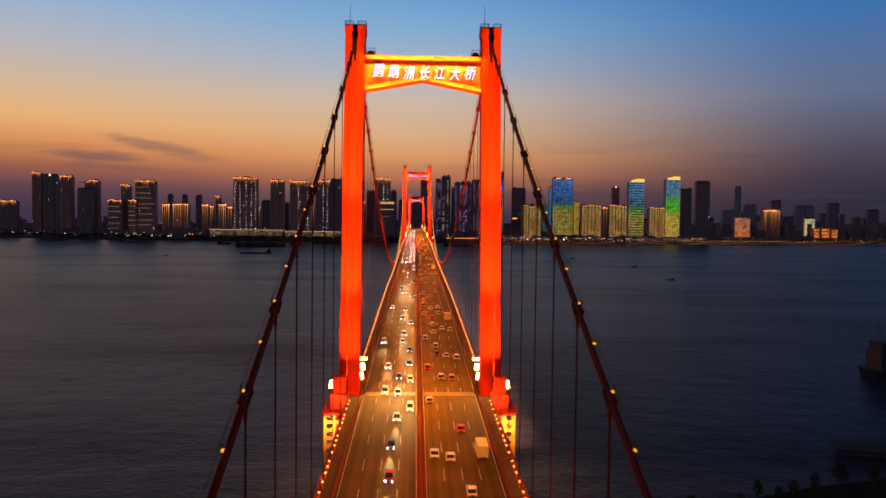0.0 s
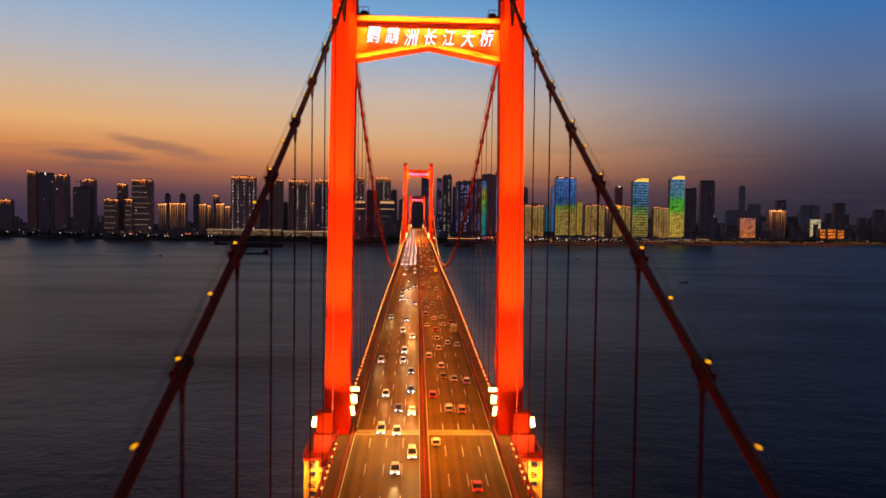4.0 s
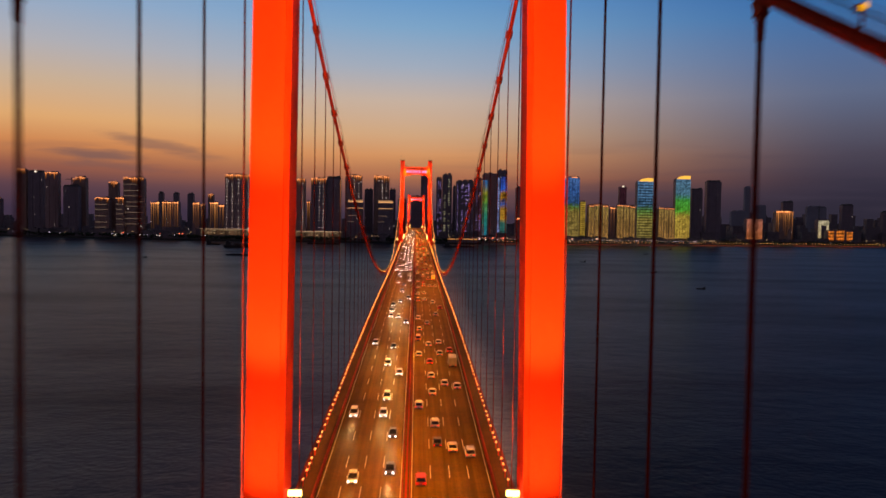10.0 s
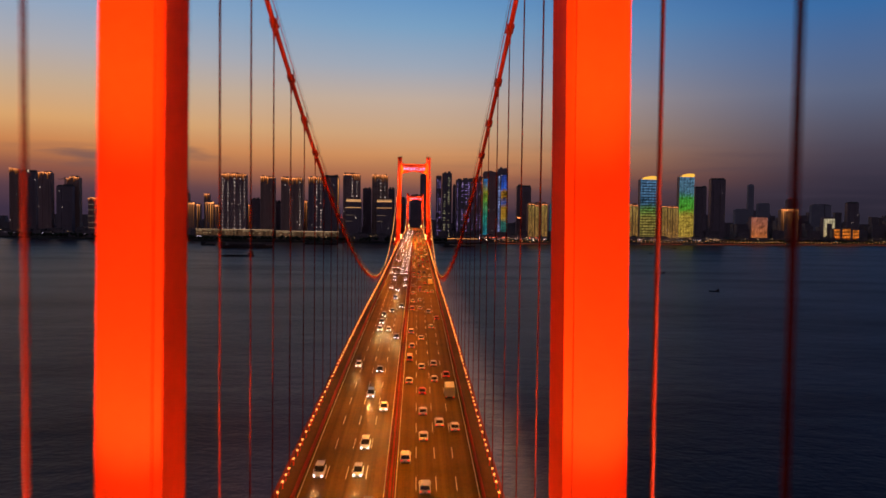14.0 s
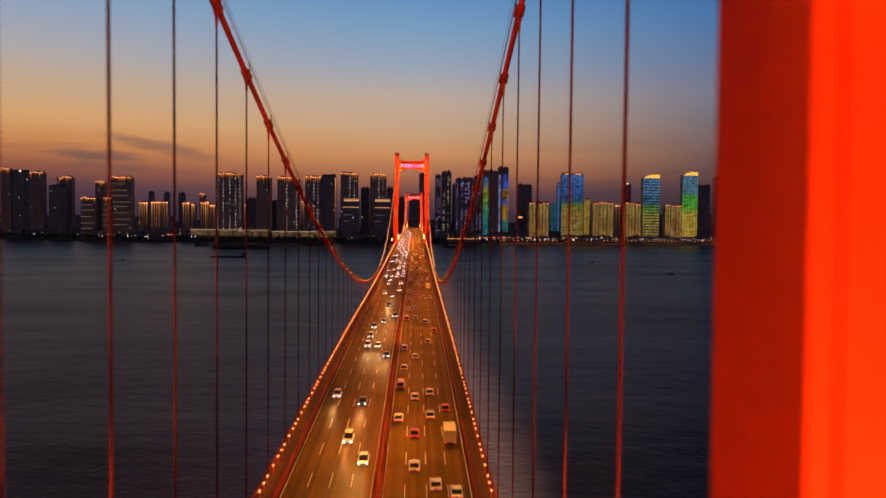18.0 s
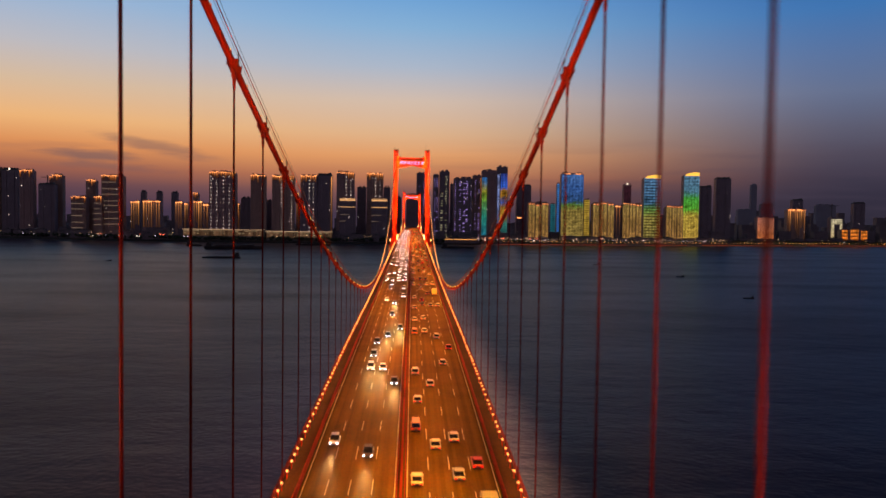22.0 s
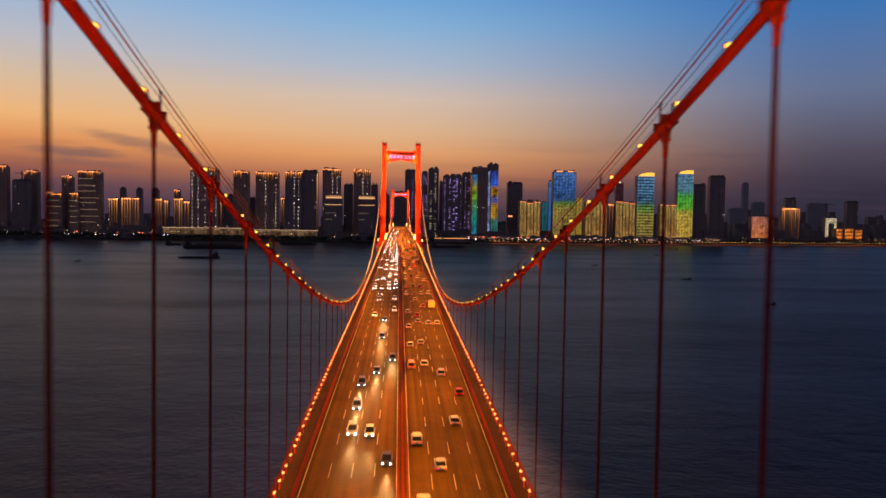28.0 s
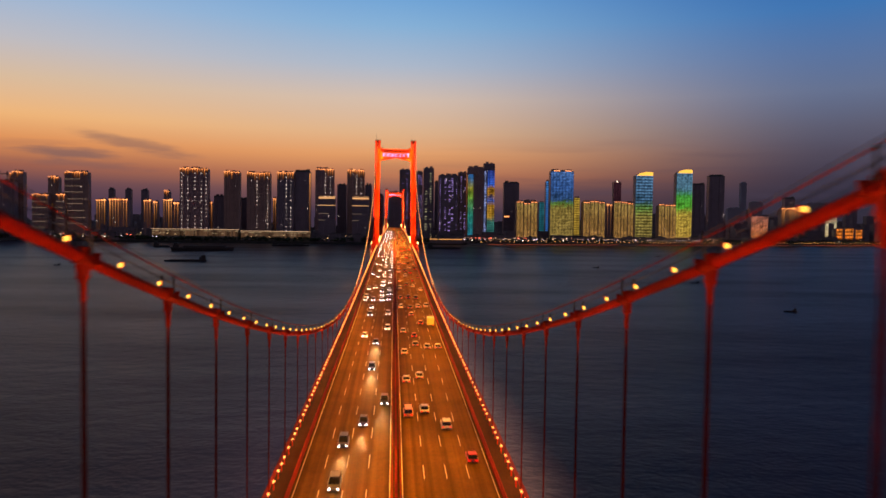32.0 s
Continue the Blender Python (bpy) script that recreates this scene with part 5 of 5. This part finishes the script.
for row in (
    ("strips", -662, 2157, 12, 110), ("strips", -621, 2131, 26, 116), ("strips", -594, 2117, 17, 107), ("dots crown", -537, 2081, 75, 199),
    ("strips", -511, 2153, 11, 111), ("dark", -482, 2125, 27, 129), ("crown", -441, 2098, 42, 193), ("dark", -432, 2199, 21, 124),
    ("dots crown", -369, 2094, 63, 191), ("strips", -341, 2186, 11, 125), ("dots crown", -298, 2104, 46, 194), ("dark edge", -253, 2112, 43, 199),
    ("dots crown", -193, 2112, 51, 206), ("podium", -183, 2077, 46, 129), ("dark", -152, 2200, 27, 169), ("dots crown", -108, 2121, 48, 204),
    ("podium", -93, 2089, 46, 129), ("dark", -77, 2231, 20, 171),
):
    building(*row)
for row in (
    ("dark", -47, 2295, 29, 142), ("dark", 2, 2203, 38, 148), ("violet", 30, 2267, 32, 220), ("violet", 74, 2253, 18, 214),
    ("pale", 99, 2217, 31, 222), ("dark", 132, 2362, 14, 191), ("violet", 154, 2185, 56, 200), ("violet edge", 198, 2202, 28, 210),
    ("ledside", 233, 2177, 46, 223), ("ledmix", 274, 2193, 33, 237), ("dark mid", 354, 2277, 47, 187), ("tan", 383, 2173, 64, 128),
    ("teal", 443, 2256, 16, 128), ("blue", 465, 2271, 14, 192), ("sky", 495, 2217, 71, 220), ("gold", 548, 2248, 19, 143),
    ("tan", 595, 2223, 69, 131), ("strips", 649, 2250, 19, 124),
):
    building(*row)
for row in (
    ("tan", 692, 2244, 64, 130), ("dim beacon", 786, 2609, 28, 214), ("wave", 762, 2268, 56, 215), ("tan", 832, 2258, 57, 124),
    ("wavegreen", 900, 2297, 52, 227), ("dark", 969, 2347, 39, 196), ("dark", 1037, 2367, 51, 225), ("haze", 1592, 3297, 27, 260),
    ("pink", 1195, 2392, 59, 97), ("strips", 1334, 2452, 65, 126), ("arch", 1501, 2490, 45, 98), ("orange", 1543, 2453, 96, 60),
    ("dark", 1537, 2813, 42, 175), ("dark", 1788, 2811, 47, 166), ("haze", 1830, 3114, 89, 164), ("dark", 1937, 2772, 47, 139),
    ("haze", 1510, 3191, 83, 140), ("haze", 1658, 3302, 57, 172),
):
    building(*row)



def crane(x, y, base, high, jib, turn):
    """Tower crane: lattice mast, jib, counter-jib and cab."""
    c = thing("tower_crane", "dark lattice tower crane over a city roof", "crane", "cranes over the far city")
    c.matrix_world = pose(x, y, base, 0, 0, turn)
    mast = Shape()
    for px, py in ((-1, -1), (1, -1), (1, 1), (-1, 1)):
        mast.box(px - 0.3, px + 0.3, py - 0.3, py + 0.3, -4, high)
    for k in range(int(high / 4)):
        mast.box(-1.2, 1.2, -1.3, 1.3, 4 * k, 4 * k + 0.5)
    part("mast", mast, STEEL, c)
    part("jib", Shape().box(0, jib, -0.7, 0.7, high, high + 1.6, 0.3), STEEL, c)
    part("counter_jib", Shape().box(-jib * 0.3, 0, -0.9, 0.9, high, high + 1.2, 0.3).box(-jib * 0.3, -jib * 0.2, -1.2, 1.2, high - 3, high), STEEL, c)
    part("cab", Shape().box(-1.5, 1.5, -1.5, 1.5, high + 1.6, high + 7, 0.5), STEEL, c)


crane(-1112, 2262, 8, 176, 22, 175)
crane(1500, 2520, 8, 134, 30, 10)

# long lit terminal on the quay
term = thing("terminal", "long low pale terminal building with lit eaves on the far quay", "building")
term.location = (0, 2058, 8)
for x0, x1, z in ((-640, -415, 26), (-408, -225, 23)):
    part("hall", Shape().box(x0, x1, 0, 30, -4, z), material("pale_terminal_wall", (0.2, 0.17, 0.14), 0.7, grain=0.1), term)
    part("roof", Shape().box(x0 - 3, x1 + 3, -3, 33, z, z + 1.4), ROOF, term)
    lights = Shape()
    n = int((x1 - x0) / 9)
    for k in range(n):
        x = x0 + (x1 - x0) * (k + 0.5) / n
        if city_rng.random() < 0.8:
            lights.box(x - 3.4, x + 3.4, -0.5, -0.2, z - 4.2, z - 2.6)
        if city_rng.random() < 0.55:
            lights.box(x - 2.6, x + 2.6, -0.5, -0.2, z - 10.5, z - 8.8)
    part("eaves_line", Shape().box(x0 - 2, x1 + 2, -3.6, -3.1, z + 0.2, z + 1.3), glow("pale_eaves_light", (1.0, 0.6, 0.34), 0.8), term, "pale yellow light line along the eaves")
    # light washed over the terminal wall, put in as faintly glowing panels
    wall = Shape()
    for k in range(2 * n):
        xa = x0 + (x1 - x0) * (k + 0.08) / (2 * n)
        wall.box(xa, xa + (x1 - x0) * 0.42 / n, -0.4, -0.15, z - 17, z - 1.2)
    part("lit_panels", wall, glow("wall_wash_glow", (1.0, 0.5, 0.26), 0.075, 0.7), term, "pale wall panels with the wash of light put in as dim glow")
    part("light_rows", lights, glow("eaves_light", (1.0, 0.72, 0.4), 0.28, 0.6), term, "rows of warm lights under the eaves")

# lower city behind the towers, and the dark fringe of trees on the bank
blocks = Shape()
for _ in range(620):
    x = city_rng.uniform(-2500, 2700)
    back = city_rng.choice((60, 140, 300, 520, 800, 1200)) + city_rng.uniform(0, 120)
    if abs(x) < 26 and back < 300:
        continue
    y = shore_y(x) + back
    w, h = city_rng.uniform(18, 60), city_rng.uniform(10, 30) + back * 0.03 * city_rng.uniform(0.4, 1.4)
    if x > 950:
        h *= 1.8
    blocks.box(x - w / 2, x + w / 2, y, y + 26, 4, 8 + h)
low = solid("low_city", blocks, LOW_WALL, "dark mass of low city blocks on the far bank", "city", "stuff")
for _ in range(210):
    x = city_rng.uniform(-1750, 2050)
    if abs(x) < 30 or -650 < x < -215:
        continue
    y, w, h = shore_y(x) + city_rng.uniform(14, 52), city_rng.uniform(16, 52), city_rng.uniform(8, 24)
    b = thing("low_building", "low dark flat-roofed building on the far bank", "building", "low buildings on the far bank")
    b.location = (x, y, 4)
    part("body", Shape().box(-w / 2, w / 2, 0, 12, 0, h), LOW_WALL, b)
    part("roof", Shape().box(-w / 2 - 0.5, w / 2 + 0.5, -0.5, 12.5, h, h + 0.8).box(-w * 0.2, w * 0.1, 3, 8, h + 0.8, h + 3.5), ROOF, b)
# roadside lights as orange bars, on a low block added to carry them
hall = thing("riverside_hall", "low dark block added to carry orange roadside lights", "building")
hall.location = (142, 2066, 4)
part("body", Shape().box(-46, 46, 0, 18, 0, 12.5), LOW_WALL, hall)
part("roof", Shape().box(-48, 48, -1.5, 19, 12.5, 13.3), ROOF, hall)
for x0, x1 in ((-46, -24), (-20, 44)):
    part("roadside_light_bar", Shape().box(x0, x1, -1.9, -1.5, 10.6, 12.2), glow("orange_roadside_light", (1.0, 0.42, 0.12), 1.0, 0.3), hall, "orange roadside light bar")
sparks = Shape()
for _ in range(520):
    x = city_rng.uniform(-2300, 2500)
    y = shore_y(x) + city_rng.uniform(14, 90)
    s = city_rng.choice((0.4, 0.5, 0.7, 1.0))
    z = 8 + city_rng.uniform(1, 16)
    sparks.box(x - s, x + s, y, y + 0.4, z, z + 2 * s)
part("street_lights", sparks, glow("street_light", (1.0, 0.62, 0.3), 1.0, 0.9), low, "scattered warm street lights")
strong = Shape()
for _ in range(36):
    x = city_rng.uniform(-1500, 1700)
    y = shore_y(x) + city_rng.uniform(10, 40)
    strong.box(x - 1.2, x + 1.2, y, y + 0.4, 12, 14.4)
part("bright_lights", strong, glow("bright_street_light", (1.0, 0.85, 0.7), 2.2, 0.8), low, "bright white lamps")
rows = Shape()
for k in range(150):
    # lit shop fronts and lamps of the riverside road
    x = 170 + 5.6 * k + city_rng.uniform(-2, 2)
    z, s = city_rng.choice((13, 16, 16, 19)) + city_rng.uniform(-1, 1), city_rng.choice((0.5, 0.7, 1.0, 1.3))
    if city_rng.random() < 0.75:
        rows.box(x - s, x + s, shore_y(x) + 8, shore_y(x) + 8.4, z, z + 1.4 * s)
part("road_lamps", rows, glow("riverside_road_lamp", (1.0, 0.55, 0.34), 1.3, 0.9), low, "rows of warm lamps along the riverside road")
white = Shape()
for k in range(60):
    x = city_rng.uniform(170, 1000) if k < 40 else city_rng.uniform(-1500, -600)
    white.box(x - 0.8, x + 0.8, shore_y(x) + 9, shore_y(x) + 9.4, 15, 16.6)
part("white_lamps", white, glow("violet_white_lamp", (0.9, 0.75, 1.0), 1.5, 0.8), low, "small violet-white lamps")
signs = Shape()
for k in range(32):
    x = city_rng.uniform(200, 760) if k < 26 else city_rng.uniform(-1100, -650)
    signs.box(x - 1.6, x + 1.6, shore_y(x) + 30, shore_y(x) + 30.4, 18, 20.5)
part("red_lights", signs, glow("red_street_light", (1.0, 0.16, 0.08), 1.8, 0.7), low, "red shop lights")

LEAF = material("dark_foliage", (0.035, 0.05, 0.025), 0.9, grain=0.3, vary=0.4, blotch=0.3)


def clump(shape, x, y, z, r, seed):
    """One rough leaf clump."""
    q = random.Random(seed)
    dirs = [(1, 0, 0), (0, 1, 0), (-1, 0, 0), (0, -1, 0), (0, 0, 1), (0, 0, -1)]
    v = [(x + a * r * q.uniform(0.6, 1.2), y + b * r * q.uniform(0.6, 1.2), z + c * r * q.uniform(0.5, 1.0)) for a, b, c in dirs]
    shape.add(v, [(0, 1, 4), (1, 2, 4), (2, 3, 4), (3, 0, 4), (1, 0, 5), (2, 1, 5), (3, 2, 5), (0, 3, 5)])


fringe = Shape()
for k in range(2600):
    x = city_rng.uniform(-2400, 2600)
    y = shore_y(x) + city_rng.uniform(9, 40)
    clump(fringe, x, y, 9 + city_rng.uniform(0, 7), city_rng.uniform(3, 6.5), k)
solid("bank_trees", fringe, LEAF, "dark fringe of trees along the far bank", "trees", "stuff")

# promenade lamps on the far bank
QUAY = material("quay_stone", (0.2, 0.19, 0.18), 0.9, grain=0.1)
quay = Shape()
xs2 = [200 + 50 * k for k in range(37)]
quay.rings([[(x, shore_y(x) - 4, -1), (x, shore_y(x) - 4, 4.2), (x, shore_y(x) + 7, 4.2), (x, shore_y(x) + 7, -1)] for x in xs2])
solid("quay", quay, QUAY, "stone quay wall with a lit promenade", "quay", "structure")
for k in range(34):
    x = 230 + 50 * k
    if city_rng.random() < 0.85:
        lamp = thing("quay_light", "long low red-orange light strip on the quay wall", "light", "light strips on the quay")
        lamp.location = (x, shore_y(x) - 4.6, 2.6)
        tilt = math.atan((shore_y(x + 20) - shore_y(x - 20)) / 40)
        part("tube", Shape().tube([(-22, -22 * math.tan(tilt), 0), (22, 22 * math.tan(tilt), 0)], 0.4, 6), glow("red_quay_light", (1.0, 0.16, 0.04), 0.35), lamp)
POLE = Shape().tube([(0, 0, 0), (0, 0, 5.2)], [0.14, 0.09], 6).mesh("pole", STEEL)
GLOBE = Shape().tube([(0, 0, 5.0), (0, 0, 5.4), (0, 0, 6.4), (0, 0, 6.8)], [0.25, 0.65, 0.65, 0.25], 6).mesh("globe", glow("promenade_lamp", (1.0, 0.42, 0.1), 3.0))
x = 240.0
while x < 1950:
    lamp = thing("promenade_lamp", "lit amber lamp post on the far promenade", "street lamp", "lamps along the promenade")
    lamp.location = (x, shore_y(x) - 1, 4.2)
    part("pole", POLE, None, lamp)
    part("globe", GLOBE, None, lamp, "lit amber globe")
    x += 13.5


# ---- boats ----
HULL = material("dark_hull", (0.03, 0.028, 0.03), 0.6, grain=0.3)


def boat(name, label, x, y, length, beam, turn, house):
    b = thing(name, label, "boat")
    b.matrix_world = pose(x, y, 0, 0, 0, turn)
    h = length / 2
    deck = [(-h, -beam * 0.35), (-h + 2, -beam / 2), (h - beam, -beam / 2), (h, 0), (h - beam, beam / 2), (-h + 2, beam / 2), (-h, beam * 0.35)]
    top = max(0.8, beam * 0.22)
    part("hull", Shape().rings([[(px * 0.96, py * 0.85, -0.5) for px, py in deck], [(px, py, top) for px, py in deck]]), HULL, b)
    part("coaming", Shape().box(-h * 0.6, h * 0.72, -beam * 0.3, beam * 0.3, top, top + beam * 0.09, 0.1), HULL, b)
    cab = Shape().box(-h * 0.92, -h * 0.92 + house, -beam * 0.32, beam * 0.32, top, top + house * 0.5, 0.15)
    cab.box(-h * 0.9, -h * 0.9 + house * 0.6, -beam * 0.26, beam * 0.26, top + house * 0.5, top + house * 0.8, 0.1)
    part("wheelhouse", cab, HULL, b)
    part("mast", Shape().tube([(-h * 0.88, 0, top), (-h * 0.88, 0, top + house * 1.3)], 0.12, 6), STEEL, b)
    return b


BARGE, MOORED, SMALL = "long low dark cargo barge on the river", "dark moored barge near the far bank", "small dark motor boat on the river"
boat("barge", BARGE, -310, 1204, 62, 10, 188, 9)
for x, y, length in ((-379, 1565, 120), (-505, 1710, 34), (115, 1783, 84), (-250, 1860, 90)):
    boat("barge", MOORED, x, y, length, 32 if length > 110 else 15, 10, 11)
for x, y in ((332, 885), (298, 634), (-444, 1090), (291, 1132), (520, 1500), (700, 1850)):
    boat("motor_boat", SMALL, x, y, 9.5, 2.8, 170, 2.2)

# ---- near bank ----
rows = []
for x, y in ((-700, -190), (-300, -150), (-60, -112), (20, -66), (45, -46), (62, -36), (90, -24), (122, -16), (170, -2), (260, 20), (700, 60)):
    rows.append([(x, y, -0.5), (x + 2, y - 8, 3.6), (x + 4, y - 30, 6.0), (x + 4, -860, 8.0)])
n = 4
near = Shape().add([p for r in rows for p in r], [(k * n + i, (k + 1) * n + i, (k + 1) * n + i + 1, k * n + i + 1) for k in range(len(rows) - 1) for i in range(n - 1)])
solid("near_bank", near, material("dark_bank_grass", (0.016, 0.017, 0.012), 0.95, grain=0.2, vary=0.4, blotch=0.4, spec=0.05), "dark near river bank beside the bridge", "ground", "structure")
jetty = thing("jetty", "dark concrete jetty at the near bank", "jetty")
jetty_stone = material("wet_jetty_concrete", (0.045, 0.043, 0.045), 0.8, grain=0.5, vary=0.25)
jetty.matrix_world = pose(150, -4, 0, 0, 0, -14)
part("deck_slab", Shape().box(-32, 40, -5, 5, 1.6, 2.6, 0.1), jetty_stone, jetty)
for k in range(7):
    for py in (-4, 4):
        part("pile", Shape().tube([(-30 + 11 * k, py, -3), (-30 + 11 * k, py, 1.6)], 0.5, 8), jetty_stone, jetty)
ship = boat("work_ship", "dark dredger ship with a tall lattice mast moored at the bank", 233, 108, 80, 16, 4, 15)
lattice = Shape()
for k in range(10):
    z = 4 + 3.4 * k
    r = 1.8 - 0.15 * k
    lattice.tube([(-26 - r, -r, z), (-26 + r, -r, z + 3.4)], 0.14, 5).tube([(-26 + r, -r, z), (-26 - r, -r, z + 3.4)], 0.14, 5)
    for a, c in ((-1, -1), (1, -1), (1, 1), (-1, 1)):
        lattice.tube([(-26 + a * r, c * r, z), (-26 + a * (r - 0.15), c * (r - 0.15), z + 3.4)], 0.16, 5)
part("lattice_mast", lattice, STEEL, ship, "tall dark lattice mast")
for k in range(6):
    part("deck_gear", Shape().box(-30 + 7 * k, -26 + 7 * k, -5, 5, 3.4, 5.5 + (k * 37 % 5), 0.2), HULL, ship)

BARK = material("dark_bark", (0.05, 0.04, 0.03), 0.95, grain=2.0)


def bank_tree(x, y, height, seed):
    q = random.Random(seed)
    g = float(np.interp(x, (20, 45, 62, 90, 122, 170, 260), (-66, -46, -36, -24, -16, -2, 20)))
    z = 3.0 if y > g - 12 else 5.0
    t = thing("tree", "small dark riverside tree with a ragged crown", "tree", "trees on the near bank")
    t.location = (x, y, z)
    trunk = Shape().tube([(0, 0, -1), (0.1, 0, height * 0.35), (0.25, 0.1, height * 0.8)], [0.22, 0.16, 0.05], 6)
    for k in range(5):
        a, zz = q.uniform(0, 6.28), height * q.uniform(0.3, 0.65)
        trunk.tube([(0.1, 0, zz), (math.cos(a) * height * 0.22, math.sin(a) * height * 0.22, zz + height * 0.2)], [0.09, 0.03], 5)
    part("trunk", trunk, BARK, t)
    crown = Shape()
    for k in range(130):
        a, r, zz = q.uniform(0, 6.28), q.random() ** 0.5, q.random()
        spread = height * 0.3 * (1 - abs(zz - 0.4))
        clump(crown, math.cos(a) * r * spread, math.sin(a) * r * spread, height * (0.32 + 0.68 * zz), q.uniform(0.15, 0.42), seed * 1000 + k)
    part("crown", crown, LEAF, t)


for k in range(26):
    x = 44 + 5.2 * k + city_rng.uniform(-2, 2)
    y = float(np.interp(x, (45, 62, 90, 122, 170, 260), (-46, -36, -24, -16, -2, 20))) - city_rng.uniform(6, 14)
    bank_tree(x, y, city_rng.uniform(2.0, 5.6), 40 + k)
